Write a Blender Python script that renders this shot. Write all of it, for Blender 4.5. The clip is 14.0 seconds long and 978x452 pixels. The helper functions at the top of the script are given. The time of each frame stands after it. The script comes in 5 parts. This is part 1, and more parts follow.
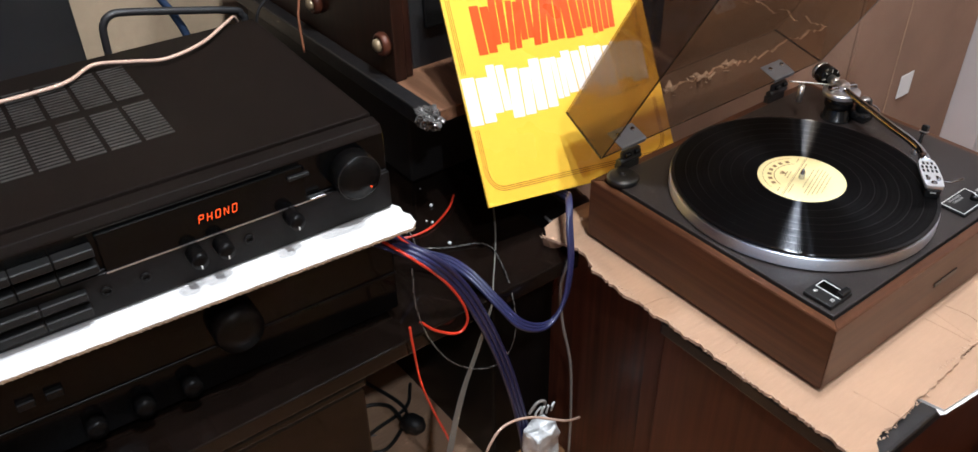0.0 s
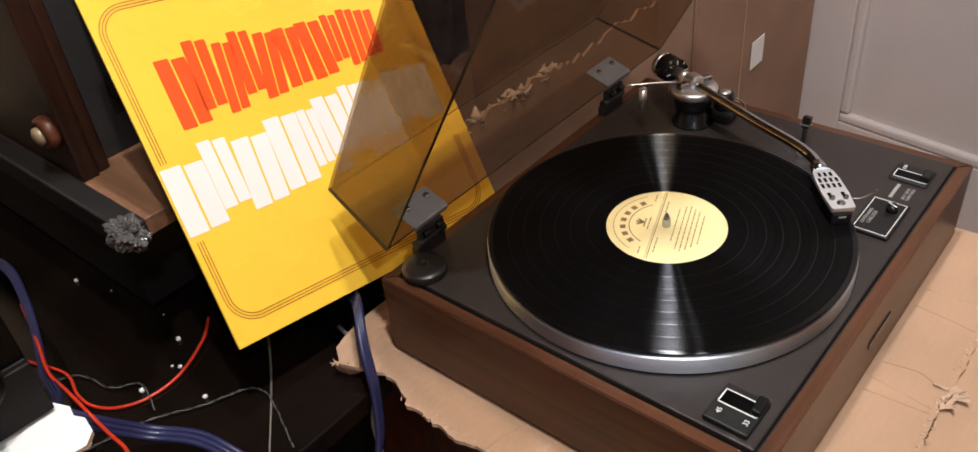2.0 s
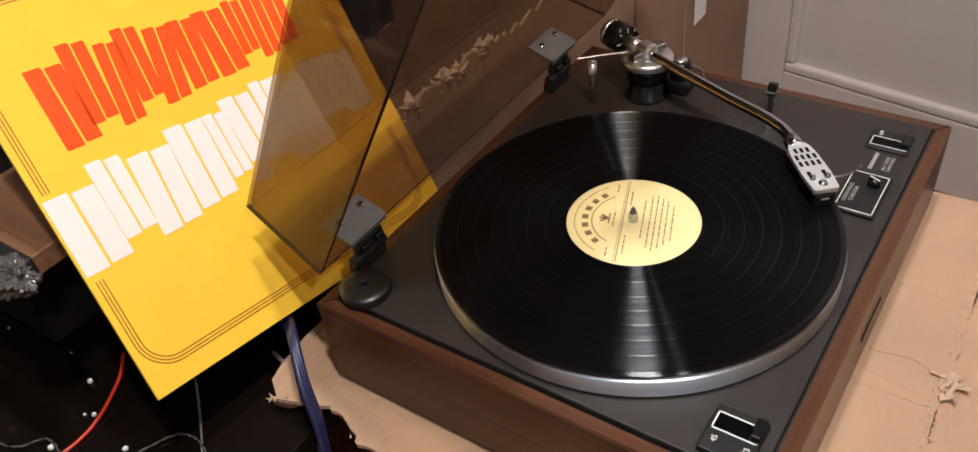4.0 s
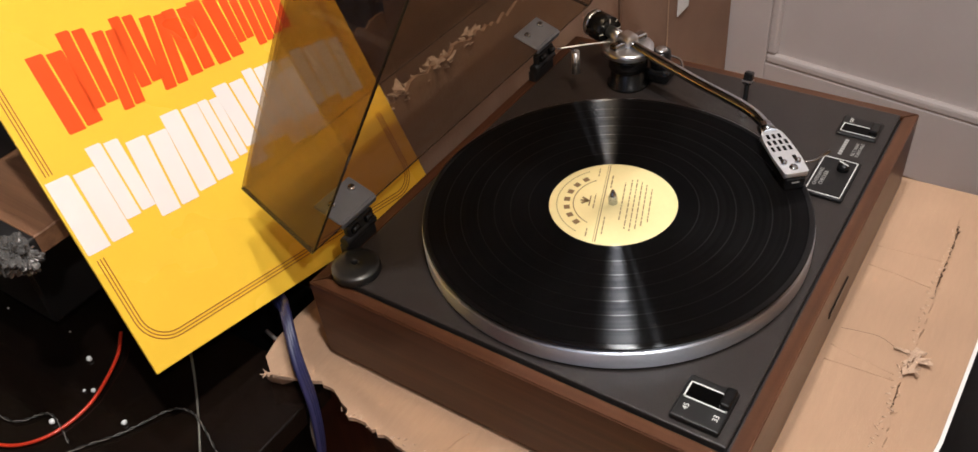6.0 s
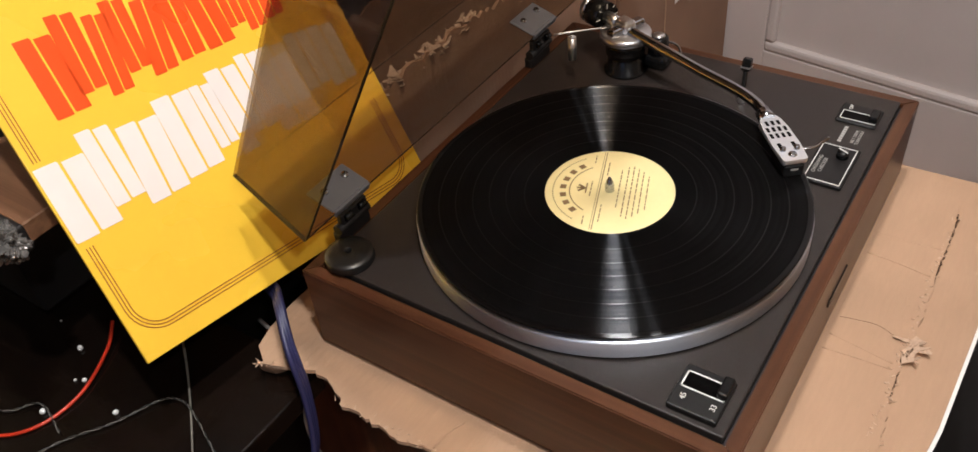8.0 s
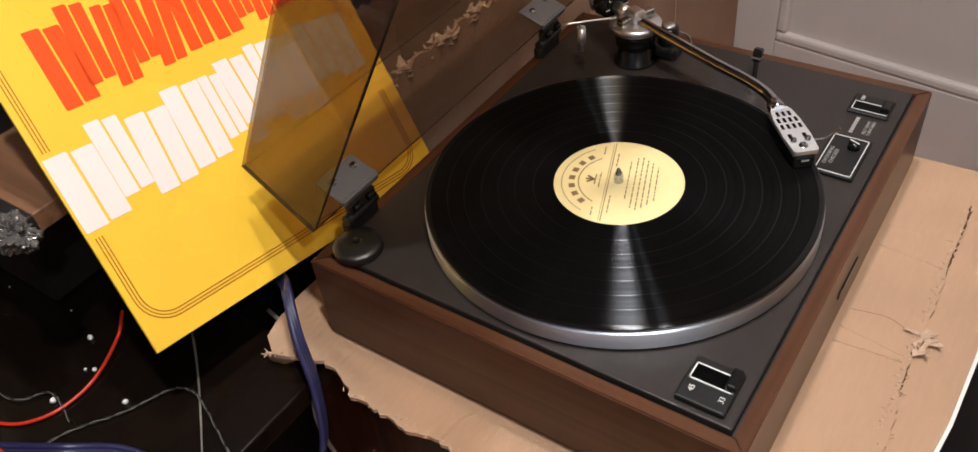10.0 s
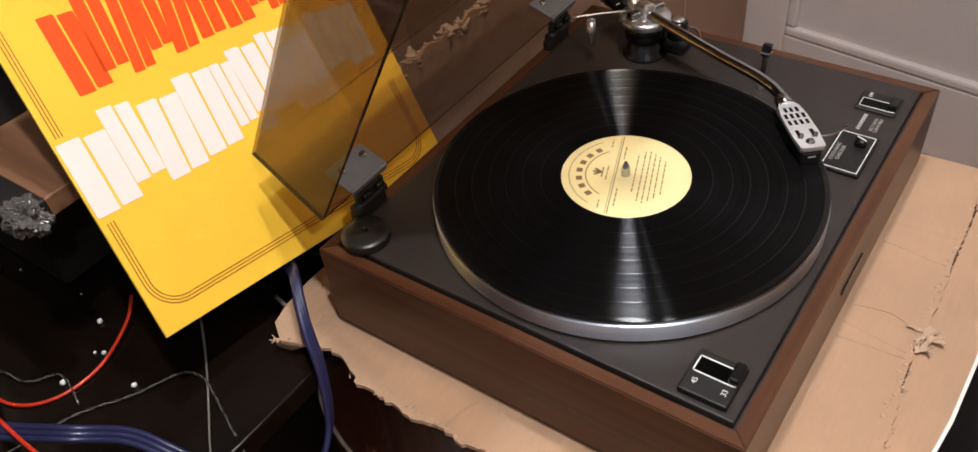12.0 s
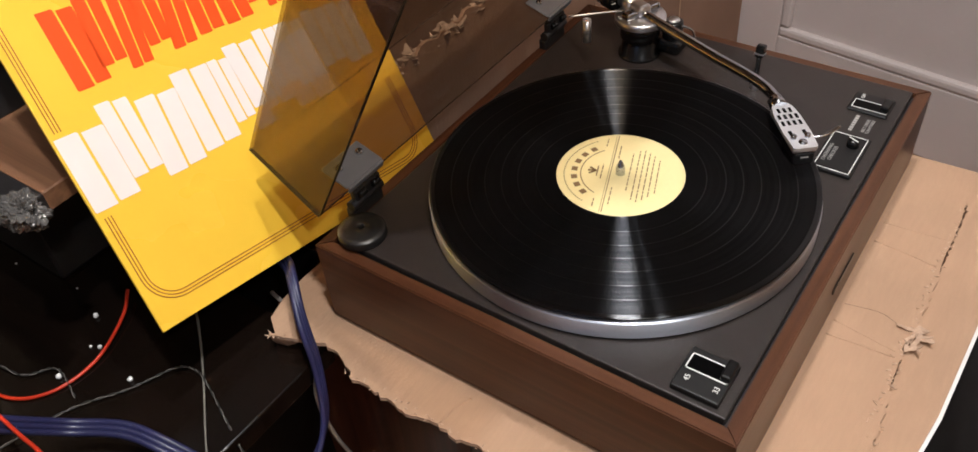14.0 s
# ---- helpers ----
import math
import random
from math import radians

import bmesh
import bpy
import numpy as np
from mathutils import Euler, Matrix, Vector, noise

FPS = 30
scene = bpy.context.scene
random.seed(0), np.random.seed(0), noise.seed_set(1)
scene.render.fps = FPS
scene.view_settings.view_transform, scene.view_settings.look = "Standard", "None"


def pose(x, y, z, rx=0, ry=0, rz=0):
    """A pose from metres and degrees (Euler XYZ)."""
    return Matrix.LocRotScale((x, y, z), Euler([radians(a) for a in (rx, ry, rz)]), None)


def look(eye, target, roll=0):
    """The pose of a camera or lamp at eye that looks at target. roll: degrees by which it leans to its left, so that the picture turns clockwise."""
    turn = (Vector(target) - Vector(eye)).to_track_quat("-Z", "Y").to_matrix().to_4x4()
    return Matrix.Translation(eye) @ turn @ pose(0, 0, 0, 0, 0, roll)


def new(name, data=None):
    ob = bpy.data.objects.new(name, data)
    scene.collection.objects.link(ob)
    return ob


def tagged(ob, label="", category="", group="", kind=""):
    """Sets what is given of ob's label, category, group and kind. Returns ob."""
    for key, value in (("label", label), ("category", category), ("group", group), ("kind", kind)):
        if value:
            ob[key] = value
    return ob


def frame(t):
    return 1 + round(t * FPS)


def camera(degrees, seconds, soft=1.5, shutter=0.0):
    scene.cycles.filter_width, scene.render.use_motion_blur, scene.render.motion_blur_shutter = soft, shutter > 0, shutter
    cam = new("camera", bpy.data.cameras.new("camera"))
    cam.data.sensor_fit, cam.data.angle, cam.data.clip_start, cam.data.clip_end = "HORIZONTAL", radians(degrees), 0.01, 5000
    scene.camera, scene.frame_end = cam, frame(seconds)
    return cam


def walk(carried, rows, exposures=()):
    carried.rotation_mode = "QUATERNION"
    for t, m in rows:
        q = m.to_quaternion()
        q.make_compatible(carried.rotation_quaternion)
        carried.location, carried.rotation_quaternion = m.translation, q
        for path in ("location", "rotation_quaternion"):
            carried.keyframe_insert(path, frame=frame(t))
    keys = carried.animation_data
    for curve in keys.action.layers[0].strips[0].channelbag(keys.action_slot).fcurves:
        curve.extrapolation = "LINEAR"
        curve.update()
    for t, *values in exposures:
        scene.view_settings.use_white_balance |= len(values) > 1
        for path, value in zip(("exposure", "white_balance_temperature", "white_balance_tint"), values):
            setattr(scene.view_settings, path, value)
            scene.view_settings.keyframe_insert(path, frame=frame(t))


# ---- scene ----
cam = camera(58.5, 14.0)
PATH = [
    (0, (-0.639, -0.299, 1.078), (0.334, 1.005, -0.086), -1.1),
    (0.5, (-0.613, -0.242, 1.056), (0.361, 1.042, -0.128), -3.6),
    (1, (-0.564, -0.162, 1.054), (0.498, 1.047, -0.134), -5.3),
    (1.5, (-0.45, -0.136, 1.009), (0.696, 0.983, -0.189), -5.0),
    (2, (-0.354, -0.121, 0.972), (0.813, 0.985, -0.218), -6.2),
    (2.5, (-0.297, -0.075, 0.952), (0.893, 0.928, -0.304), -7.4),
    (3, (-0.275, -0.046, 0.944), (0.923, 0.923, -0.331), -7.4),
    (5.5, (-0.307, -0.074, 0.966), (0.885, 0.866, -0.336), -7.3),
    (6, (-0.306, -0.074, 0.964), (0.893, 0.859, -0.337), -6.8),
    (6.5, (-0.304, -0.073, 0.962), (0.895, 0.857, -0.341), -6.6),
    (7, (-0.303, -0.073, 0.961), (0.888, 0.859, -0.348), -6.8),
    (7.5, (-0.303, -0.073, 0.96), (0.883, 0.859, -0.354), -6.9),
    (8, (-0.301, -0.072, 0.957), (0.888, 0.849, -0.362), -6.7),
    (8.5, (-0.301, -0.072, 0.957), (0.882, 0.848, -0.367), -6.9),
    (11, (-0.299, -0.072, 0.955), (0.858, 0.864, -0.381), -7.0),
    (11.5, (-0.302, -0.072, 0.958), (0.851, 0.862, -0.383), -6.8),
    (12, (-0.303, -0.073, 0.96), (0.841, 0.862, -0.388), -6.7),
    (12.5, (-0.304, -0.073, 0.962), (0.842, 0.861, -0.385), -6.5),
    (13, (-0.305, -0.073, 0.962), (0.836, 0.863, -0.387), -6.5),
    (13.5, (-0.306, -0.074, 0.964), (0.836, 0.857, -0.389), -6.2),
    (14, (-0.307, -0.074, 0.964), (0.842, 0.846, -0.39), -5.9),
]
walk(cam, [(t, look(eye, target, roll)) for t, eye, target, roll in PATH],
     exposures=[(0.0, 0.5, 5400, 5), (1.0, 0.5, 5500, 5), (1.6, 0.28, 5800, 7), (2.4, 0.08, 6100, 8), (8.0, 0.04, 6100, 8), (14.0, 0.05, 6000, 8)])

# ---------------- light ----------------
world = bpy.data.worlds.new("world")
scene.world = world
world.use_nodes = True
world.node_tree.nodes["Background"].inputs[0].default_value = (0.9, 0.75, 0.6, 1)
world.node_tree.nodes["Background"].inputs[1].default_value = 0.02

# three hanging lamps: two near the hi-fi, one further back in the room
LAMPS = ((Vector((-0.27, -0.23, 2.12)), 72), (Vector((0.14, 0.11, 2.10)), 50), (Vector((-0.70, -1.00, 2.06)), 35))
for spot, watts in LAMPS:
    bulb_light = bpy.data.lights.new("bulb_light", "POINT")
    bulb_light.energy, bulb_light.color, bulb_light.shadow_soft_size = watts, (1.0, 0.93, 0.88), 0.035
    new("bulb_light", bulb_light).location = spot
window_light = bpy.data.lights.new("window_light", "AREA")
window_light.shape, window_light.size, window_light.size_y = "RECTANGLE", 1.0, 1.1
window_light.energy, window_light.color = 2.2, (0.45, 0.62, 1.0)
window_ob = new("window_light", window_light)
window_ob.matrix_world = look((-2.16, -0.2, 1.4), (0, 0, 0.5))


# ---------------- materials ----------------
def mat(name, color, rough=0.5, metal=0.0, noise_scale=40.0, vary=0.15, bump=0.1, bump_scale=None, stretch=(1, 1, 1), spec=0.5, coat=0.0, aniso=0.0, stain=0.1):
    m = bpy.data.materials.new(name)
    m.use_nodes = True
    nt = m.node_tree
    b = nt.nodes["Principled BSDF"]
    b.inputs["Roughness"].default_value = rough
    b.inputs["Metallic"].default_value = metal
    b.inputs["Specular IOR Level"].default_value = spec
    b.inputs["Coat Weight"].default_value = coat
    b.inputs["Coat Roughness"].default_value = 0.08
    b.inputs["Anisotropic"].default_value = aniso
    tc = nt.nodes.new("ShaderNodeTexCoord")
    mp = nt.nodes.new("ShaderNodeMapping")
    mp.inputs["Scale"].default_value = stretch
    nt.links.new(tc.outputs["Object"], mp.inputs["Vector"])
    n1 = nt.nodes.new("ShaderNodeTexNoise")
    n1.inputs["Scale"].default_value, n1.inputs["Detail"].default_value = noise_scale, 6
    n2 = nt.nodes.new("ShaderNodeTexNoise")
    n2.inputs["Scale"].default_value, n2.inputs["Detail"].default_value = 7.0, 3
    nt.links.new(mp.outputs[0], n1.inputs["Vector"])
    nt.links.new(tc.outputs["Object"], n2.inputs["Vector"])
    hi = [min(1, c * (1 + vary)) for c in color]
    lo = [c * (1 - vary) for c in color]
    mix = nt.nodes.new("ShaderNodeMix")
    mix.data_type = "RGBA"
    mix.inputs["A"].default_value, mix.inputs["B"].default_value = (*lo, 1), (*hi, 1)
    nt.links.new(n1.outputs["Fac"], mix.inputs["Factor"])
    mix2 = nt.nodes.new("ShaderNodeMix")
    mix2.data_type, mix2.blend_type = "RGBA", "MULTIPLY"
    mix2.inputs["Factor"].default_value = 1.0
    ramp = nt.nodes.new("ShaderNodeMapRange")
    ramp.inputs["From Min"].default_value, ramp.inputs["From Max"].default_value = 0.3, 0.7
    ramp.inputs["To Min"].default_value, ramp.inputs["To Max"].default_value = 1 - stain, 1 + stain * 0.5
    nt.links.new(n2.outputs["Fac"], ramp.inputs["Value"])
    nt.links.new(mix.outputs["Result"], mix2.inputs["A"])
    nt.links.new(ramp.outputs["Result"], mix2.inputs["B"])
    nt.links.new(mix2.outputs["Result"], b.inputs["Base Color"])
    rr = nt.nodes.new("ShaderNodeMapRange")
    rr.inputs["To Min"].default_value, rr.inputs["To Max"].default_value = max(0.02, rough - 0.08), min(1, rough + 0.08)
    nt.links.new(n2.outputs["Fac"], rr.inputs["Value"])
    nt.links.new(rr.outputs["Result"], b.inputs["Roughness"])
    if bump:
        n3 = nt.nodes.new("ShaderNodeTexNoise")
        n3.inputs["Scale"].default_value, n3.inputs["Detail"].default_value = bump_scale or noise_scale * 3, 4
        nt.links.new(mp.outputs[0], n3.inputs["Vector"])
        bp = nt.nodes.new("ShaderNodeBump")
        bp.inputs["Strength"].default_value, bp.inputs["Distance"].default_value = bump, 0.001
        nt.links.new(n3.outputs["Fac"], bp.inputs["Height"])
        nt.links.new(bp.outputs["Normal"], b.inputs["Normal"])
    return m


def wood(name, dark, light, rough=0.4, axis="X", scale=1.0, spec=0.25):
    m = mat(name, light, rough, noise_scale=30, vary=0.1, bump=0.08, spec=spec)
    nt = m.node_tree
    b = nt.nodes["Principled BSDF"]
    tc = nt.nodes.new("ShaderNodeTexCoord")
    mp = nt.nodes.new("ShaderNodeMapping")
    long, cross = 1.2 * scale, 55.0 * scale
    mp.inputs["Scale"].default_value = {"X": (long, cross, cross), "Y": (cross, long, cross), "Z": (cross, cross, long)}[axis]
    nt.links.new(tc.outputs["Object"], mp.inputs["Vector"])
    n = nt.nodes.new("ShaderNodeTexNoise")
    n.inputs["Scale"].default_value, n.inputs["Detail"].default_value, n.inputs["Distortion"].default_value = 2.2, 8, 0.6
    nt.links.new(mp.outputs[0], n.inputs["Vector"])
    cr = nt.nodes.new("ShaderNodeValToRGB")
    e = cr.color_ramp.elements
    e[0].position, e[1].position = 0.32, 0.68
    e[0].color, e[1].color = (*dark, 1), (*light, 1)
    nt.links.new(n.outputs["Fac"], cr.inputs["Fac"])
    big = nt.nodes.new("ShaderNodeTexNoise")
    big.inputs["Scale"].default_value = 9.0
    nt.links.new(tc.outputs["Object"], big.inputs["Vector"])
    mr = nt.nodes.new("ShaderNodeMapRange")
    mr.inputs["To Min"].default_value, mr.inputs["To Max"].default_value = 0.75, 1.2
    nt.links.new(big.outputs["Fac"], mr.inputs["Value"])
    mx = nt.nodes.new("ShaderNodeMix")
    mx.data_type, mx.blend_type = "RGBA", "MULTIPLY"
    mx.inputs["Factor"].default_value = 1
    nt.links.new(cr.outputs["Color"], mx.inputs["A"])
    nt.links.new(mr.outputs["Result"], mx.inputs["B"])
    nt.links.new(mx.outputs["Result"], b.inputs["Base Color"])
    bp = nt.nodes.new("ShaderNodeBump")
    bp.inputs["Strength"].default_value, bp.inputs["Distance"].default_value = 0.12, 0.0006
    nt.links.new(n.outputs["Fac"], bp.inputs["Height"])
    nt.links.new(bp.outputs["Normal"], b.inputs["Normal"])
    return m


def radial(m, aniso, rotation=0.0):
    """Grooves that run in rings round the object's own z axis."""
    nt = m.node_tree
    b = nt.nodes["Principled BSDF"]
    tg = nt.nodes.new("ShaderNodeTangent")
    tg.direction_type, tg.axis = "RADIAL", "Z"
    nt.links.new(tg.outputs["Tangent"], b.inputs["Tangent"])
    b.inputs["Anisotropic"].default_value = aniso
    b.inputs["Anisotropic Rotation"].default_value = rotation
    return m


def vinyl(name, rough, aniso, tint):
    """Pressed black vinyl: a gloss that the ring grooves spread outwards."""
    m = bpy.data.materials.new(name)
    m.use_nodes = True
    nt = m.node_tree
    nt.nodes.clear()
    out = nt.nodes.new("ShaderNodeOutputMaterial")
    df = nt.nodes.new("ShaderNodeBsdfDiffuse")
    nz = nt.nodes.new("ShaderNodeTexNoise")
    nz.inputs["Scale"].default_value, nz.inputs["Detail"].default_value = 60, 6
    cr = nt.nodes.new("ShaderNodeValToRGB")
    cr.color_ramp.elements[0].color = (0.0016, 0.0016, 0.0017, 1)
    cr.color_ramp.elements[1].color = (0.0034, 0.0032, 0.0031, 1)
    nt.links.new(nz.outputs["Fac"], cr.inputs["Fac"])
    nt.links.new(cr.outputs["Color"], df.inputs["Color"])
    gl = nt.nodes.new("ShaderNodeBsdfAnisotropic")
    gl.distribution = "BECKMANN"
    gl.inputs["Color"].default_value = (*tint, 1)
    gl.inputs["Anisotropy"].default_value = aniso
    tg = nt.nodes.new("ShaderNodeTangent")
    tg.direction_type, tg.axis = "RADIAL", "Z"
    nt.links.new(tg.outputs["Tangent"], gl.inputs["Tangent"])
    wear = nt.nodes.new("ShaderNodeMapRange")
    wear.inputs["To Min"].default_value, wear.inputs["To Max"].default_value = rough * 0.9, rough * 1.1
    nt.links.new(nz.outputs["Fac"], wear.inputs["Value"])
    nt.links.new(wear.outputs["Result"], gl.inputs["Roughness"])
    fr = nt.nodes.new("ShaderNodeFresnel")
    fr.inputs["IOR"].default_value = 1.6
    mx = nt.nodes.new("ShaderNodeMixShader")
    nt.links.new(fr.outputs[0], mx.inputs["Fac"])
    nt.links.new(df.outputs[0], mx.inputs[1])
    nt.links.new(gl.outputs[0], mx.inputs[2])
    nt.links.new(mx.outputs[0], out.inputs["Surface"])
    return m


def smoked(name, color, rough=0.03):
    m = bpy.data.materials.new(name)
    m.use_nodes = True
    nt = m.node_tree
    nt.nodes.clear()
    out = nt.nodes.new("ShaderNodeOutputMaterial")
    tr = nt.nodes.new("ShaderNodeBsdfTransparent")
    tr.inputs["Color"].default_value = (*color, 1)
    gl = nt.nodes.new("ShaderNodeBsdfGlossy")
    gl.inputs["Roughness"].default_value = rough
    gl.inputs["Color"].default_value = (0.8, 0.8, 0.8, 1)
    lw = nt.nodes.new("ShaderNodeLayerWeight")
    lw.inputs["Blend"].default_value = 0.5
    pw5 = nt.nodes.new("ShaderNodeMath")
    pw5.operation = "POWER"
    pw5.inputs[1].default_value = 5.0
    nt.links.new(lw.outputs["Facing"], pw5.inputs[0])
    fr = nt.nodes.new("ShaderNodeMath")
    fr.operation = "MULTIPLY_ADD"
    fr.inputs[1].default_value, fr.inputs[2].default_value = 0.55, 0.02
    nt.links.new(pw5.outputs[0], fr.inputs[0])
    # thin veil: some dust, plus the lavender haze of room reflections painted in
    dust_haze = nt.nodes.new("ShaderNodeBsdfDiffuse")
    dust_haze.inputs["Color"].default_value = (0.40, 0.37, 0.39, 1)
    nz = nt.nodes.new("ShaderNodeTexNoise")
    nz.inputs["Scale"].default_value, nz.inputs["Detail"].default_value = 14, 8
    mr = nt.nodes.new("ShaderNodeMapRange")
    mr.inputs["From Min"].default_value, mr.inputs["From Max"].default_value = 0.35, 0.75
    mr.inputs["To Min"].default_value, mr.inputs["To Max"].default_value = 0.015, 0.055
    nt.links.new(nz.outputs["Fac"], mr.inputs["Value"])
    m1 = nt.nodes.new("ShaderNodeMixShader")
    nt.links.new(mr.outputs["Result"], m1.inputs["Fac"])
    nt.links.new(tr.outputs[0], m1.inputs[1])
    nt.links.new(dust_haze.outputs[0], m1.inputs[2])
    m2 = nt.nodes.new("ShaderNodeMixShader")
    nt.links.new(fr.outputs[0], m2.inputs["Fac"])
    nt.links.new(m1.outputs[0], m2.inputs[1])
    nt.links.new(gl.outputs[0], m2.inputs[2])
    nt.links.new(m2.outputs[0], out.inputs["Surface"])
    return m


def glow(name, color, strength):
    m = bpy.data.materials.new(name)
    m.use_nodes = True
    b = m.node_tree.nodes["Principled BSDF"]
    b.inputs["Base Color"].default_value = (*color, 1)
    b.inputs["Emission Color"].default_value = (*color, 1)
    b.inputs["Emission Strength"].default_value = strength
    return m


M_WALNUT_X = wood("walnut_x", (0.050, 0.0188, 0.0087), (0.086, 0.0345, 0.0160), 0.33, "X")
M_WALNUT_Y = wood("walnut_y", (0.050, 0.0188, 0.0087), (0.086, 0.0345, 0.0160), 0.33, "Y")
M_DECK = mat("deck_grey_brown", (0.0235, 0.0190, 0.0172), 0.38, 0.0, 900, 0.2, 0.15, 1800, spec=0.28, stain=0.06)
M_DECKGAP_SHADE = mat("deck_gap_shade", (0.012, 0.012, 0.013), 0.4, bump=0)
M_ALU = radial(mat("brushed_aluminium", (0.60, 0.64, 0.72), 0.42, 1.0, 300, 0.04, 0.0, stain=0.04), 0.8, 0.25)
M_CHROME = mat("chrome", (0.50, 0.52, 0.56), 0.11, 1.0, 200, 0.05, 0.0, stain=0.1)
M_SATIN = mat("satin_metal", (0.80, 0.80, 0.82), 0.33, 1.0, 300, 0.05, 0.05, stain=0.1)
M_PLATE = mat("plate_black", (0.0085, 0.0080, 0.0078), 0.45, noise_scale=400, bump=0.1, spec=0.3)
M_HEAD = mat("pale_satin_metal", (0.86, 0.86, 0.87), 0.45, 0.85, 300, 0.04, 0.05, stain=0.06)
M_STEEL = mat("blue_grey_steel", (0.27, 0.29, 0.34), 0.30, 0.6, 120, 0.08, 0.03, stain=0.15)
M_RUBBER = mat("black_rubber", (0.010, 0.010, 0.011), 0.7, bump=0.1)
M_BLACKPL = mat("black_plastic", (0.007, 0.007, 0.007), 0.25, noise_scale=200, bump=0.05, spec=0.35)
M_ADAPTER = mat("satin_black", (0.008, 0.0078, 0.0075), 0.36, noise_scale=200, bump=0.05)
M_BLACKPL2 = mat("matt_black_plastic", (0.013, 0.012, 0.012), 0.5, noise_scale=400, bump=0.15)
M_VINYL = vinyl("vinyl_grooves", 0.35, 0.78, (0.13, 0.135, 0.15))
M_VINYL_GAP = vinyl("vinyl_gap", 0.30, 0.82, (0.60, 0.62, 0.65))
M_VINYL_QUIET = vinyl("vinyl_quiet_grooves", 0.345, 0.785, (0.165, 0.17, 0.185))
M_VINYL_LOUD = vinyl("vinyl_loud_grooves", 0.355, 0.775, (0.10, 0.105, 0.12))
M_LABEL = mat("cream_label_paper", (0.82, 0.68, 0.33), 0.6, 0, 250, 0.04, 0.05, stain=0.04)
M_INK = mat("brown_ink", (0.21, 0.125, 0.05), 0.6, bump=0)
M_WHITEINK = mat("white_print", (0.75, 0.74, 0.70), 0.6, bump=0)
M_GREYINK = mat("grey_print", (0.34, 0.33, 0.31), 0.6, bump=0)
M_YELLOW = mat("yellow_sleeve_print", (0.88, 0.545, 0.045), 0.28, 0, 25, 0.03, 0.05, 60, coat=0.25, stain=0.04)
M_RED = mat("orange_red_print", (0.80, 0.085, 0.012), 0.3, 0, 60, 0.05, 0.0, coat=0.25, stain=0.03)
M_SLEEVEWHITE = mat("white_sleeve_print", (0.84, 0.76, 0.70), 0.3, 0, 60, 0.03, 0.0, coat=0.25, stain=0.03)
M_LINE = mat("brown_red_line_print", (0.33, 0.09, 0.012), 0.4, bump=0)
M_CARD = mat("cardboard", (0.42, 0.265, 0.165), 0.8, 0, 60, 0.07, 0.25, 220, stretch=(1, 6, 1), spec=0.25, stain=0.12)
M_CARD_DARK = mat("brown_cardboard", (0.27, 0.160, 0.105), 0.8, 0, 60, 0.08, 0.25, 220, stretch=(6, 6, 1), spec=0.25, stain=0.18)
for fluted, axis in ((M_CARD, "Y"), (M_CARD_DARK, "X")):
    nt = fluted.node_tree
    wv = nt.nodes.new("ShaderNodeTexWave")
    wv.bands_direction = axis
    wv.inputs["Scale"].default_value, wv.inputs["Distortion"].default_value, wv.inputs["Detail"].default_value = 42.0, 1.2, 2.0
    tcn = nt.nodes.new("ShaderNodeTexCoord")
    nt.links.new(tcn.outputs["Object"], wv.inputs["Vector"])
    old = nt.nodes["Bump"]
    bp2 = nt.nodes.new("ShaderNodeBump")
    bp2.inputs["Strength"].default_value, bp2.inputs["Distance"].default_value = 0.25, 0.0006
    nt.links.new(wv.outputs["Fac"], bp2.inputs["Height"])
    nt.links.new(old.outputs["Normal"], bp2.inputs["Normal"])
    nt.links.new(bp2.outputs["Normal"], nt.nodes["Principled BSDF"].inputs["Normal"])
M_RIM = mat("torn_rim_paper", (0.33, 0.235, 0.18), 0.95, 0, 300, 0.25, 0.8, 300, spec=0.1)
M_CUPBOARD = wood("cupboard_veneer", (0.006, 0.003, 0.002), (0.012, 0.0055, 0.0038), 0.5, "Z", spec=0.08)
M_CRACK = mat("crack_shade_brown", (0.085, 0.048, 0.028), 0.95, 0, 300, 0.3, 0.4, spec=0.1)
M_TORN = mat("torn_card_fibre", (0.52, 0.36, 0.25), 0.95, 0, 300, 0.25, 0.8, 300, spec=0.1)
M_WHITECARD = mat("white_cardboard", (0.76, 0.735, 0.70), 0.6, 0, 60, 0.03, 0.1, stain=0.04)
M_FLUTE = mat("corrugated_edge", (0.36, 0.25, 0.16), 0.9, 0, 300, 0.35, 0.8, 400, stretch=(6, 1, 1))
M_GLOSSBLACK = mat("gloss_black_lacquer", (0.0058, 0.0036, 0.0026), 0.11, 0, 30, 0.3, 0.02, 8, spec=0.24, stain=0.35)
M_RECEIVER = mat("brown_black_metal", (0.0062, 0.0041, 0.0031), 0.6, 0, 600, 0.15, 0.1, 900, stain=0.08, spec=0.06)
M_FASCIA = mat("dark_grey_fascia", (0.0056, 0.0046, 0.0042), 0.5, 0, 400, 0.1, 0.05, spec=0.11)
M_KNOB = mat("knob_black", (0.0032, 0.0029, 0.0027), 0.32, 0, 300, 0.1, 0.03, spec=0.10)
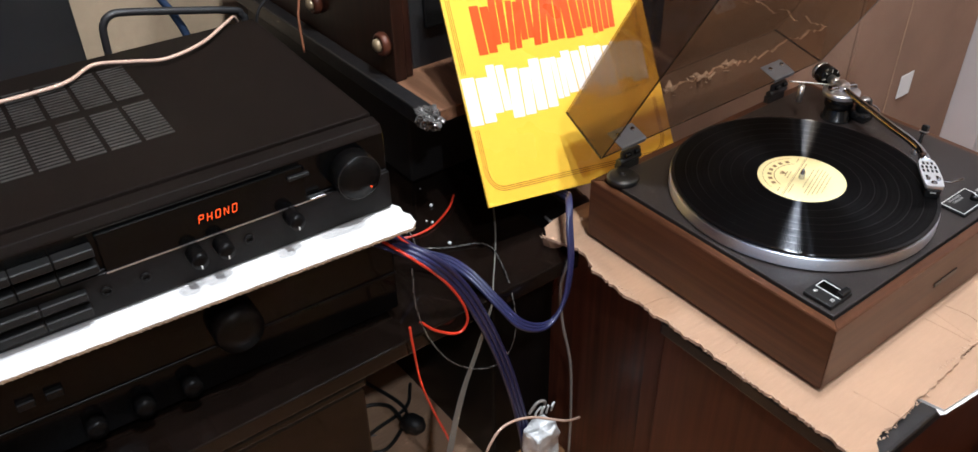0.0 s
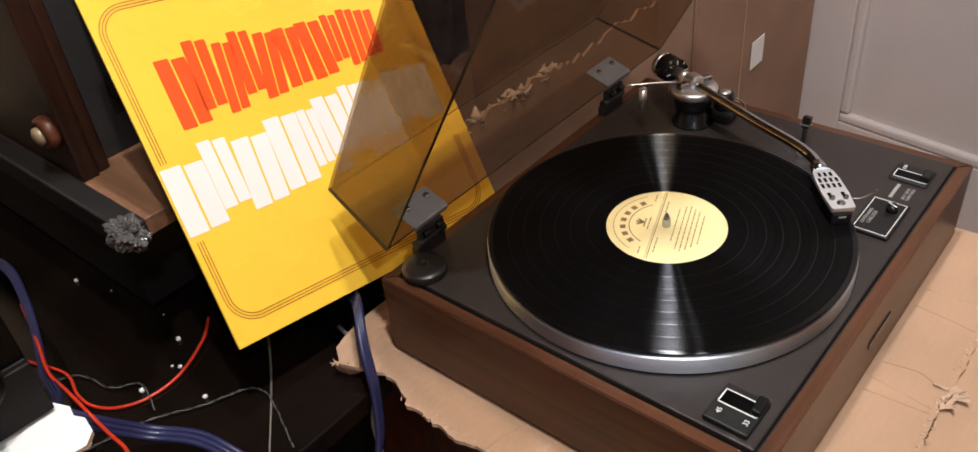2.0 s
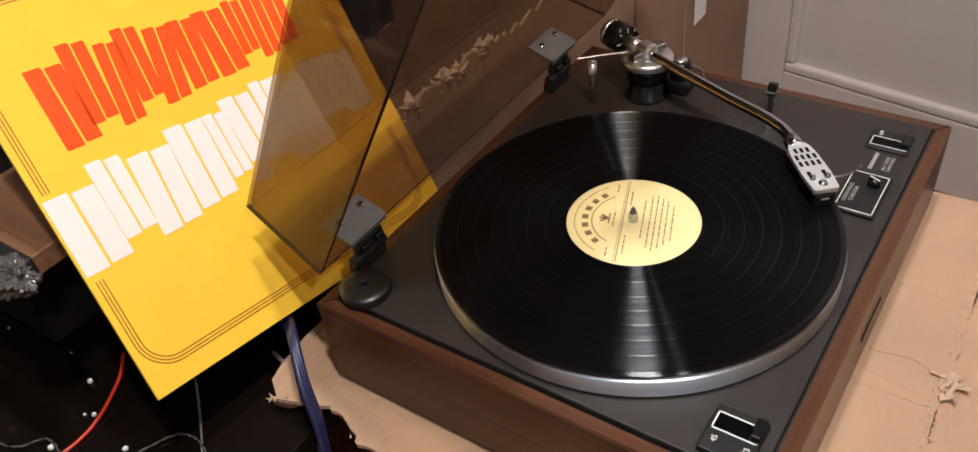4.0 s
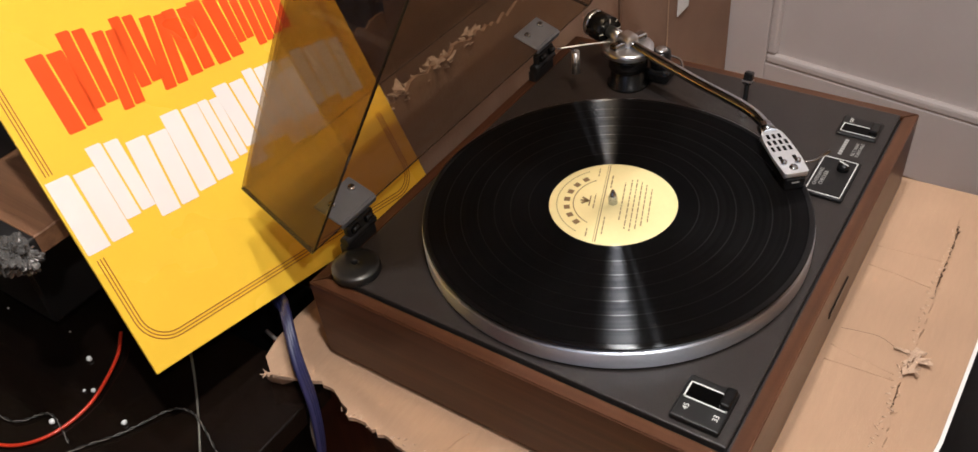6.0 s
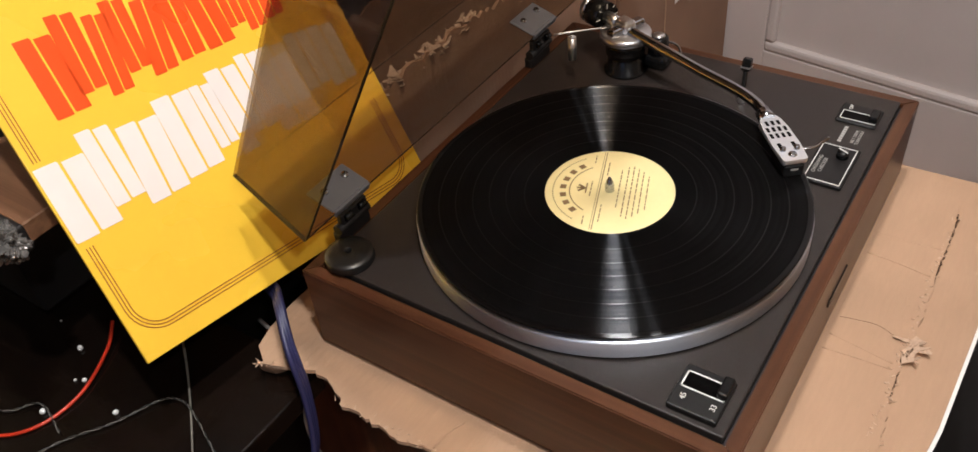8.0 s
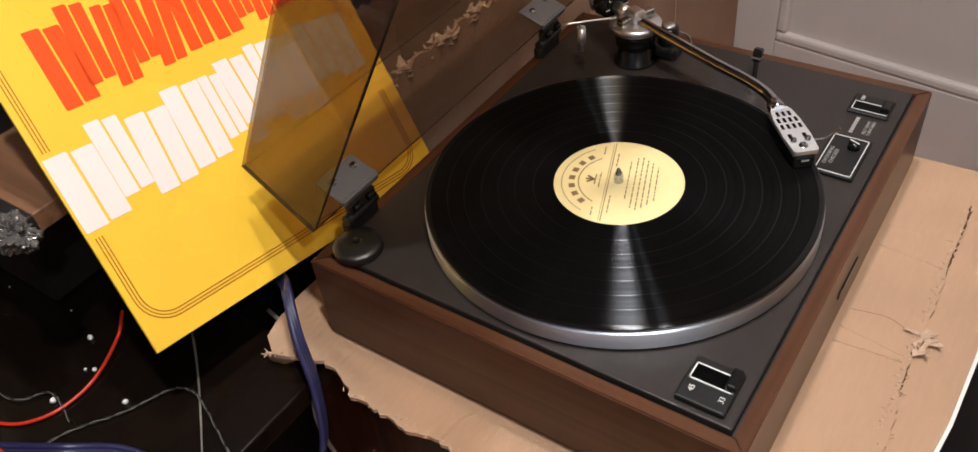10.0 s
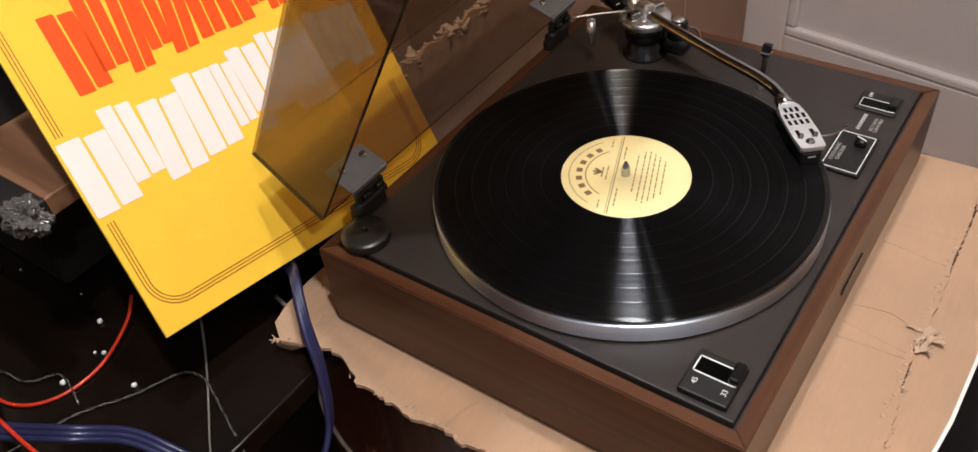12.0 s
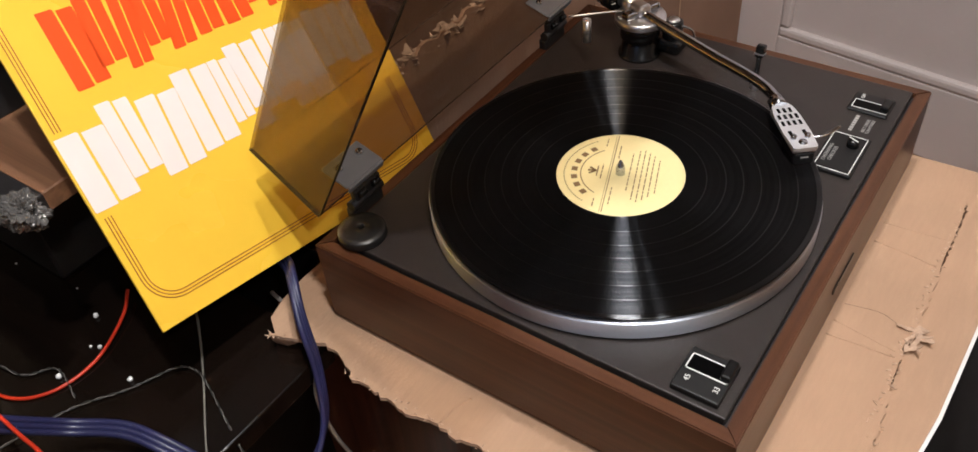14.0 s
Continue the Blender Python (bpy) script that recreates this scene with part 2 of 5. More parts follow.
M_DISPLAY = mat("display_glass", (0.002, 0.002, 0.002), 0.14, bump=0, spec=0.12)
M_BUTTON = mat("grey_black_button", (0.0075, 0.007, 0.0066), 0.5, 0, 300, 0.1, 0.05, spec=0.2)
M_VENT = mat("vent_slot", (0.040, 0.036, 0.032), 0.5, 0, 90, 0.6, 0.0, stain=0.5, spec=0.3)
M_ORANGE = glow("orange_segments", (1.0, 0.08, 0.005), 0.62)
M_DARKVENEER = wood("dark_red_veneer", (0.030, 0.009, 0.005), (0.075, 0.022, 0.011), 0.3, "Z")
M_SPKSIDE = wood("black_brown_veneer", (0.012, 0.0048, 0.0030), (0.028, 0.0105, 0.0060), 0.34, "Z")
M_SPKVENEER = wood("red_brown_veneer", (0.062, 0.018, 0.009), (0.088, 0.027, 0.013), 0.4, "Z")
M_BOARD = wood("tan_board", (0.13, 0.062, 0.032), (0.23, 0.115, 0.06), 0.5, "Y")
M_BRASS = mat("aged_ivory_knob", (0.30, 0.22, 0.125), 0.35, 0.2, 100, 0.2, 0.1)
M_TAPE = mat("black_tape", (0.014, 0.013, 0.013), 0.35, 0, 60, 0.3, 0.5, 60)
M_FOIL = mat("clear_film", (0.19, 0.18, 0.17), 0.15, 0.55, 40, 0.4, 0.35, 60, spec=0.7)
M_SILVERTAPE = mat("grey_white_tape", (0.62, 0.62, 0.60), 0.35, 0.1, 120, 0.3, 0.6, 160)
M_BLUE = mat("blue_cable", (0.016, 0.017, 0.060), 0.42, 0, 100, 0.1, 0.05)
M_REDWIRE = mat("red_wire", (0.55, 0.035, 0.012), 0.35, bump=0)
M_GREYWIRE = mat("grey_cable", (0.22, 0.20, 0.18), 0.5, bump=0)
M_PINKWIRE = mat("pale_pink_cable", (0.62, 0.42, 0.31), 0.4, bump=0)
M_COPPER = mat("copper_wire", (0.30, 0.12, 0.06), 0.4, bump=0)
M_BLACKWIRE = mat("black_wire", (0.012, 0.012, 0.012), 0.4, bump=0)
M_STRAP = mat("grey_webbing", (0.17, 0.155, 0.13), 0.8, 0, 500, 0.2, 0.5)
M_WHITE = mat("white_foam", (0.8, 0.8, 0.78), 0.7, bump=0.2)
M_DOOR = mat("white_door_paint", (0.52, 0.452, 0.425), 0.42, 0, 20, 0.03, 0.08, 60, stain=0.05)
M_WALL = mat("beige_wallpaper", (0.48, 0.36, 0.23), 0.85, 0, 60, 0.08, 0.3, 120, stain=0.12)
M_CEIL = mat("ceiling_paint", (0.75, 0.72, 0.68), 0.9, 0, 60, 0.03, 0.1)
M_FLOOR = wood("floor_wood", (0.22, 0.105, 0.045), (0.40, 0.21, 0.09), 0.35, "X")
M_BLUESTRAP = mat("navy_webbing", (0.02, 0.04, 0.09), 0.7, bump=0.3)
M_LID = smoked("smoked_acrylic", (0.715, 0.64, 0.54))
M_LIDEDGE = mat("acrylic_edge", (0.05, 0.035, 0.02), 0.15, bump=0)
M_SHADE = mat("enamel_shade", (0.55, 0.52, 0.48), 0.5, bump=0)


# ---------------- mesh helpers ----------------
def part(name, bm, material, parent=None, label="", m=None, smooth=False):
    me = bpy.data.meshes.new(name)
    bmesh.ops.recalc_face_normals(bm, faces=bm.faces)
    if smooth:
        for f in bm.faces:
            f.smooth = True
    bm.to_mesh(me)
    bm.free()
    for one in (material if isinstance(material, (list, tuple)) else [material]):
        me.materials.append(one)
    ob = new(name, me)
    if parent:
        ob.parent = parent
    if m is not None:
        ob.matrix_local = m
    if label:
        ob["label"] = label
    return ob


def thing(name, m, label, category, group="", kind=""):
    ob = new(name)
    ob.empty_display_size = 0.02
    ob.matrix_world = m
    return tagged(ob, label, category, group, kind)


def box(x0, x1, y0, y1, z0, z1, bevel=0.0, segments=2, bm=None):
    own = bm is None
    b = bmesh.new()
    bmesh.ops.create_cube(b, size=1)
    for v in b.verts:
        v.co = Vector(((x0 + x1) / 2 + v.co.x * (x1 - x0), (y0 + y1) / 2 + v.co.y * (y1 - y0), (z0 + z1) / 2 + v.co.z * (z1 - z0)))
    if bevel:
        bmesh.ops.bevel(b, geom=b.edges[:], offset=bevel, segments=segments, affect="EDGES", profile=0.5)
    return b if own else merge(bm, b)


def merge(bm, other, m=None):
    me = bpy.data.meshes.new("tmp")
    if m is not None:
        other.transform(m)
    other.to_mesh(me)
    other.free()
    bm.from_mesh(me)
    bpy.data.meshes.remove(me)
    return bm


def lathe(profile, steps=64, mats=None):
    """Turns (r, z) points round z. mats: a material index for each span."""
    b = bmesh.new()
    rings = []
    for r, z in profile:
        if r < 1e-6:
            rings.append([b.verts.new((0, 0, z))])
        else:
            rings.append([b.verts.new((r * math.cos(2 * math.pi * k / steps), r * math.sin(2 * math.pi * k / steps), z)) for k in range(steps)])
    for i in range(len(rings) - 1):
        p, q = rings[i], rings[i + 1]
        for k in range(steps):
            a, c = k, (k + 1) % steps
            if len(p) == 1 and len(q) == 1:
                continue
            vs = [p[0], q[a], q[c]] if len(p) == 1 else [p[a], p[c], q[0]] if len(q) == 1 else [p[a], p[c], q[c], q[a]]
            f = b.faces.new(vs)
            f.smooth = True
            if mats:
                f.material_index = mats[i]
    return b


def smooth_path(points, per=8):
    """Catmull-Rom through the points."""
    pts = [Vector(p) for p in points]
    pts = [pts[0] * 2 - pts[1]] + pts + [pts[-1] * 2 - pts[-2]]
    out = []
    for i in range(1, len(pts) - 2):
        p0, p1, p2, p3 = pts[i - 1:i + 3]
        for k in range(per):
            t = k / per
            out.append(0.5 * ((2 * p1) + (p2 - p0) * t + (2 * p0 - 5 * p1 + 4 * p2 - p3) * t * t + (3 * p1 - p0 - 3 * p2 + p3) * t ** 3))
    out.append(pts[-2])
    return out


def tube(points, radius, sides=8, per=8, bm=None, taper=None):
    path = smooth_path(points, per) if per else [Vector(p) for p in points]
    b = bm or bmesh.new()
    rings = []
    up = Vector((0.13, 0.21, 1)).normalized()
    for i, p in enumerate(path):
        d = (path[min(i + 1, len(path) - 1)] - path[max(i - 1, 0)]).normalized()
        s = d.cross(up)
        if s.length < 0.05:
            s = d.cross(Vector((1, 0, 0)))
        s.normalize()
        u = s.cross(d).normalized()
        up = u
        r = radius if taper is None else radius + (taper - radius) * i / (len(path) - 1)
        rings.append([b.verts.new(p + r * (math.cos(2 * math.pi * k / sides) * s + math.sin(2 * math.pi * k / sides) * u)) for k in range(sides)])
    for p, q in zip(rings, rings[1:]):
        for k in range(sides):
            f = b.faces.new((p[k], p[(k + 1) % sides], q[(k + 1) % sides], q[k]))
            f.smooth = True
    b.faces.new(rings[0])
    b.faces.new(rings[-1][::-1])
    return b


def slab(outline, z0, z1):
    """A flat sheet with the outline (x, y) between z0 and z1."""
    b = bmesh.new()
    lo = [b.verts.new((x, y, z0)) for x, y in outline]
    hi = [b.verts.new((x, y, z1)) for x, y in outline]
    b.faces.new(hi)
    b.faces.new(lo[::-1])
    n = len(outline)
    for i in range(n):
        b.faces.new((lo[i], lo[(i + 1) % n], hi[(i + 1) % n], hi[i]))
    return b


def ragged(a, b, n, amount, rnd):
    """Points from a to b (b left out) with a torn line between."""
    a, b = Vector(a), Vector(b)
    d = (b - a)
    s = Vector((-d.y, d.x)).normalized()
    out = [tuple(a)]
    wander = 0
    for k in range(1, n):
        wander = 0.7 * wander + rnd.uniform(-amount, amount)
        out.append(tuple(a + d * (k / n + rnd.uniform(-0.3, 0.3) / n) + s * wander))
    return out


def text_mesh(words, size, m, material, parent, name="lettering", depth=0.0002, width=None, shear=0.0):
    c = bpy.data.curves.new(name, "FONT")
    c.body, c.size, c.extrude, c.shear = words, size, depth, shear
    c.align_x, c.align_y = "CENTER", "CENTER"
    tmp = bpy.data.objects.new(name, c)
    scene.collection.objects.link(tmp)
    bpy.context.view_layer.update()
    me = bpy.data.meshes.new_from_object(tmp.evaluated_get(bpy.context.evaluated_depsgraph_get()))
    bpy.data.objects.remove(tmp)
    if width:
        xs = [v.co.x for v in me.vertices]
        k = width / (max(xs) - min(xs))
        for v in me.vertices:
            v.co.x *= k
    me.materials.clear()
    me.materials.append(material)
    ob = new(name, me)
    ob.parent = parent
    ob.matrix_local = m
    return ob


rnd = random.Random(7)
T = Matrix.Translation


# ---------------- room ----------------
def structure(name, bm, material, label="", category=""):
    return tagged(part(name, bm, material), label or name.replace("_", " "), category or name.split("_")[0], kind="structure")


X0, X1, Y0, Y1, ZC = -2.2, 1.05, -2.0, 1.30, 2.5
floor = structure("floor", box(X0 - 0.1, X1 + 0.1, Y0 - 0.1, Y1 + 0.1, -0.12, -0.004), M_FLOOR, "brown wooden laminate floor")
structure("ceiling", box(X0 - 0.1, X1 + 0.1, Y0 - 0.1, Y1 + 0.1, ZC, ZC + 0.1), M_CEIL, "plain white ceiling")
structure("wall_north", box(X0, X1, Y1, Y1 + 0.1, 0, ZC), M_WALL, "beige papered wall behind the hi-fi")
structure("wall_south", box(X0, X1, Y0 - 0.1, Y0, 0, ZC), M_WALL, "beige papered wall")
structure("wall_east", box(X1 + 0.05, X1 + 0.15, Y0 - 0.1, Y1 + 0.1, 0, ZC), M_WALL, "beige papered wall beside the door")
wall_west = bmesh.new()
for x0, x1, y0, y1, z0, z1 in ((X0 - 0.1, X0, Y0 - 0.1, -0.75, 0, ZC), (X0 - 0.1, X0, 0.35, Y1 + 0.1, 0, ZC), (X0 - 0.1, X0, -0.75, 0.35, 0, 0.8), (X0 - 0.1, X0, -0.75, 0.35, 2.0, ZC)):
    box(x0, x1, y0, y1, z0, z1, bm=wall_west)
structure("wall_west", wall_west, M_WALL, "beige papered wall with a window")
window = thing("window_1", T((X0 - 0.05, -0.2, 0.8)), "window with a white frame", "window", kind="structure")
wf = bmesh.new()
for y0, y1, z0, z1 in ((-0.55, -0.5, 0, 1.2), (0.5, 0.55, 0, 1.2), (-0.5, 0.5, 0, 0.05), (-0.5, 0.5, 1.15, 1.2), (-0.025, 0.025, 0.05, 1.15)):
    box(-0.03, 0.03, y0, y1, z0, z1, 0.003, 1, bm=wf)
part("window_frame", wf, M_DOOR, window)

# planks of the floor
plank_me = {}
for i in range(-6, 4):
    for j in range(3):
        y0 = 0.13 * i + 0.5
        x0 = -1.75 + j * 1.0 + (0.37 * i) % 1.0 * 0.9
        if "p" not in plank_me:
            tmp = part("plank", box(0, 0.996, 0, 0.1275, -0.004, 0.0, 0.0012, 1), M_FLOOR, floor)
            plank_me["p"] = tmp.data
        else:
            tmp = new("plank", plank_me["p"])
            tmp.parent = floor
        tmp.location = (min(x0, X1 - 1.0), y0, 0)

# white panelled door standing behind the turntable's right end
door = thing("door_1", T((X1, 0.405, 0.0)) @ pose(0, 0, 0, 0, 0, -8) @ T((0, -0.405, 0)), "white painted panel door, a little ajar", "door", kind="structure")
dfr = bmesh.new()
DY0, DY1 = -0.44, 0.405
RZ, SY = 0.145, 0.082
for y0, y1, z0, z1 in ((DY0, DY0 + 0.1, 0.012, 2.05), (DY1 - SY, DY1, 0.012, 2.05), (DY0 + 0.1, DY1 - SY, 0.012, RZ), (DY0 + 0.1, DY1 - SY, 1.9, 2.05), (DY0 + 0.1, DY1 - SY, 0.95, 1.1)):
    box(0.0, 0.04, y0, y1, z0, z1, 0.0025, 2, bm=dfr)
part("frame", dfr, M_DOOR, door)
for z0, z1 in ((RZ, 0.95), (1.1, 1.9)):
    y0, y1 = DY0 + 0.1, DY1 - SY
    part("panel", box(0.012, 0.03, y0, y1, z0, z1), M_DOOR, door)
    b = bmesh.new()
    w = 0.018
    for a0, a1, c0, c1 in ((y0, y1, z0, z0 + w), (y0, y1, z1 - w, z1), (y0, y0 + w, z0 + w, z1 - w), (y1 - w, y1, z0 + w, z1 - w)):
        box(-0.001, 0.014, a0, a1, c0, c1, 0.005, 2, bm=b)
    part("moulding", b, M_DOOR, door)
casing = bmesh.new()
for y0, y1, z0, z1 in ((DY1 + 0.004, DY1 + 0.08, 0, 2.13), (DY0 - 0.084, DY0 - 0.004, 0, 2.13), (DY0 - 0.004, DY1 + 0.004, 2.055, 2.13)):
    box(X1 - 0.008, X1 + 0.05, y0, y1, z0, z1, 0.004, 2, bm=casing)
structure("trim_door", casing, M_DOOR, "white door casing", "trim")

# lamps under the ceiling
def hanging_lamp(spot):
    lamp = thing("ceiling_lamp", T((spot.x, spot.y, ZC)), "hanging ceiling lamp with an open metal shade", "lamp", "lamps under the ceiling")
    part("rod", tube([(0, 0, 0), (0, 0, (spot.z - ZC) * 0.5), (0, 0, spot.z - ZC + 0.08)], 0.005), M_BRASS, lamp)
    part("rose", lathe([(0, 0), (0.05, 0), (0.05, -0.015), (0.01, -0.03), (0, -0.03)], 24), M_BRASS, lamp)
    d = Vector((0, 0, spot.z - ZC))
    part("shade", lathe([(0.014, 0.085), (0.03, 0.080), (0.075, 0.035), (0.094, -0.055), (0.096, -0.055), (0.078, 0.037), (0.031, 0.084), (0.014, 0.089)], 36), M_SHADE, lamp, "metal lampshade, open below", T(d))
    part("socket", lathe([(0, 0.045), (0.016, 0.045), (0.02, 0.08), (0, 0.08)], 20), M_BRASS, lamp, m=T(d))


for spot, watts in LAMPS:
    hanging_lamp(spot)


# ---------------- hi-fi table and what stands on it ----------------
TZ = 0.395
table = thing("hifi_table", T((-0.55, 0.75, 0)), "low gloss-black table with an open space beneath", "table")
part("tabletop", box(-0.62, 0.536, -0.405, 0.45, TZ - 0.022, TZ, 0.002, 2), M_GLOSSBLACK, table)
part("side_panel", box(-0.59, -0.57, -0.36, 0.44, 0, TZ - 0.022, 0.002, 1), M_GLOSSBLACK, table)
for ly in (-0.34, 0.36):
    part("leg", box(0.46, 0.50, ly, ly + 0.04, 0, TZ - 0.022, 0.003, 1), M_GLOSSBLACK, table)
part("back_panel", box(-0.57, 0.515, 0.425, 0.44, 0.05, TZ - 0.022), M_BLACKPL2, table)

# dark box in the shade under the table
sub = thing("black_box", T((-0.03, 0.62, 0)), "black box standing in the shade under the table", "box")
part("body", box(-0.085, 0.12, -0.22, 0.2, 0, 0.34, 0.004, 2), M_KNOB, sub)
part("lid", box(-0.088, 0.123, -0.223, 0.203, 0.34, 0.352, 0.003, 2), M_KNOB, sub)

case = thing("black_case", T((-0.7, 0.55, 0)), "black equipment case standing under the table", "case")
part("body", box(-0.38, 0.37, -0.19, 0.2, 0.006, 0.345, 0.004, 2), M_GLOSSBLACK, case)
part("lid", box(-0.382, 0.372, -0.192, 0.202, 0.346, 0.358, 0.003, 2), M_GLOSSBLACK, case)
for fx in (-0.35, 0.33):
    part("foot", box(fx, fx + 0.03, -0.17, -0.14, 0, 0.006), M_RUBBER, case)
    part("foot", box(fx, fx + 0.03, 0.14, 0.17, 0, 0.006), M_RUBBER, case)
tagged(part("cardboard_sheet", slab([(-0.34, 0.30), (-0.10, 0.31), (-0.118, 0.74), (-0.33, 0.73)], 0.0006, 0.004), M_CARD), "tan cardboard sheet lying on the floor", "cardboard")

RZROT = -3.0
AMPM = pose(-0.262, 0.390, TZ, 0, 0, RZROT)
AH = 0.153


def knob(parent, name, x, y, z, r, depth, material, mark=True):
    """A round knob on a front panel, pointing to the viewer."""
    k = part(name, lathe([(0, 0), (r, 0), (r, -depth * 0.75), (r * 0.93, -depth), (r * 0.3, -depth), (0, -depth)], 32), material, parent)
    k.matrix_local = T((x, y, z)) @ pose(0, 0, 0, -90, 0, 0)
    if mark:
        b = box(-0.0006, 0.0006, r * 0.45, r * 0.9, -depth - 0.0006, -depth + 0.0002)
        part("pointer", b, M_WHITEINK, k)
    return k


# lower amplifier
amp = thing("amplifier", AMPM, "black stereo amplifier with round knobs under a white board", "amplifier")
part("body", box(-0.425, 0.0, 0.012, 0.34, 0.012, AH - 0.004, 0.002, 1), M_RECEIVER, amp)
part("front_panel", box(-0.43, 0.003, 0.0, 0.012, 0.012, AH - 0.006, 0.002, 2), M_DISPLAY, amp)
part("trim_strip", box(-0.43, 0.003, -0.002, 0.0, 0.062, 0.066, 0.0005, 1), M_KNOB, amp)
knob(amp, "volume_knob", -0.185, 0.0, 0.086, 0.026, 0.022, M_KNOB, False)
for kx in (-0.338, -0.291, -0.243):
    knob(amp, "tone_knob", kx, 0.0, 0.034, 0.0105, 0.016, M_KNOB, False)
for kx in (-0.385, -0.36):
    part("button", box(kx - 0.008, kx + 0.008, -0.006, 0.001, 0.085, 0.094, 0.001, 1), M_BUTTON, amp)
for fx in (-0.4, -0.03):
    for fy in (0.03, 0.3):
        part("foot", lathe([(0, 0), (0.016, 0), (0.018, 0.012), (0, 0.012)], 20), M_RUBBER, amp, m=T((fx, fy, 0)))

# white corrugated board between the two
BZ = TZ + AH
FE = lambda x: -0.053 + 0.026 * max(0.0, -x)
ol = [(-0.50, FE(-0.5))] + [(-0.50 + 0.51 * k / 60, FE(-0.50 + 0.51 * k / 60) + 0.0004 * math.sin(k * 2.1)) for k in range(1, 60)]
ol += [(0.004, -0.051), (0.010, -0.045), (0.012, -0.030), (0.008, -0.022), (0.010, -0.012), (0.004, 0.001), (0.0, 0.004), (-0.004, 0.012), (-0.006, 0.02), (0.002, 0.05), (0.0, 0.33), (-0.50, 0.33)]
board = tagged(part("cardboard_sheet", slab(ol, 0.0006, 0.0042), [M_WHITECARD, M_FLUTE], m=AMPM @ T((0, 0, AH))), "white corrugated cardboard sheet with a torn corner on the amplifier", "cardboard")
for poly in board.data.polygons:
    if abs(poly.normal.z) < 0.5:
        poly.material_index = 1
flute = bmesh.new()
for k in range(130):
    x = -0.495 + 0.5 * k / 130
    tube([(x, FE(x) - 0.0006, 0.0008 if k % 2 else 0.0038), (x + 0.0038, FE(x) - 0.0006, 0.0038 if k % 2 else 0.0008)], 0.0005, 4, 0, bm=flute)
part("corrugation", flute, M_FLUTE, board)

# receiver on the board
RECM = pose(-0.262, 0.381, BZ + 0.0042, 0, 0, RZROT + 0.3)
rec = thing("av_receiver", RECM, "black stereo receiver with a lit orange display on a white board", "receiver")
RH = 0.104
part("top_cover", box(-0.428, 0.0, 0.026, 0.335, 0.008, RH, 0.0015, 2), M_RECEIVER, rec)
fb = bmesh.new()
pf = [(0.0, 0.003), (0.0, 0.046), (0.006, 0.046), (0.006, 0.090), (0.010, RH - 0.006), (0.026, RH - 0.004), (0.026, 0.003)]
va = [fb.verts.new((-0.43, y, z)) for y, z in pf]
vb = [fb.verts.new((0.002, y, z)) for y, z in pf]
fb.faces.new(va)
fb.faces.new(vb[::-1])
for i in range(len(pf)):
    j = (i + 1) % len(pf)
    fb.faces.new((va[i], va[j], vb[j], vb[i]))
bmesh.ops.bevel(fb, geom=fb.edges[:], offset=0.0008, segments=1, affect="EDGES")
fascia = part("front_panel", fb, [M_FASCIA, M_DISPLAY, M_RECEIVER], rec)
for poly in fascia.data.polygons:
    if 0.046 < poly.center.z < 0.0885 and abs(poly.normal.z) < 0.5:
        poly.material_index = 1
    elif poly.center.z >= 0.0885:
        poly.material_index = 2
disp = part("display_window", box(-0.285, -0.090, 0.0005, 0.004, 0.045, 0.086, 0.0008, 1), M_DISPLAY, rec)
# five characters of lit segments: P H O N O
SEG = {"P": "abefg", "H": "bcefg", "O": "abcdef", "N": "bcefn"}
word = bmesh.new()
for k, ch_ in enumerate("PHONO"):
    cx, cz, w_, h_, s_ = -0.197 + 0.0081 * k, 0.0620, 0.0041, 0.0082, 0.00032
    bar_ = {"a": (0, w_, h_, h_), "d": (0, w_, 0, 0), "g": (0, w_, h_ / 2, h_ / 2), "f": (0, 0, h_ / 2, h_), "e": (0, 0, 0, h_ / 2), "b": (w_, w_, h_ / 2, h_), "c": (w_, w_, 0, h_ / 2)}
    for g_ in SEG[ch_]:
        if g_ == "n":
            for i_ in range(5):
                xx, zz = w_ * (0.2 + 0.15 * i_), h_ * (0.8 - 0.15 * i_)
                box(cx + xx - s_, cx + xx + s_, -0.0002, 0.0004, cz + zz - s_ * 1.3, cz + zz + s_ * 1.3, bm=word)
            continue
        a0, a1, c0, c1 = bar_[g_]
        gx, gz = (0.0002, -s_) if a0 != a1 else (-s_, 0.0003)
        box(cx + a0 + gx, cx + a1 - gx, -0.0002, 0.0004, cz + c0 + gz, cz + c1 - gz, bm=word)
for q in word.verts:
    q.co.x += (q.co.z - 0.0615) * 0.18
part("display_text", word, M_ORANGE, disp, "PHONO in lit orange segments")
part("trim_line", box(-0.285, -0.07, -0.0006, 0.0006, 0.0446, 0.0456), M_SATIN, rec)
part("trim_line", box(-0.30, -0.12, 0.0036, 0.0046, 0.0885, 0.0892), M_BUTTON, rec)
part("small_button", box(-0.107, -0.085, -0.003, 0.002, 0.075, 0.079, 0.0006, 1), M_BUTTON, rec)
part("small_button", box(-0.088, -0.072, -0.004, 0.002, 0.0475, 0.0490, 0.0005, 1), M_SATIN, rec)
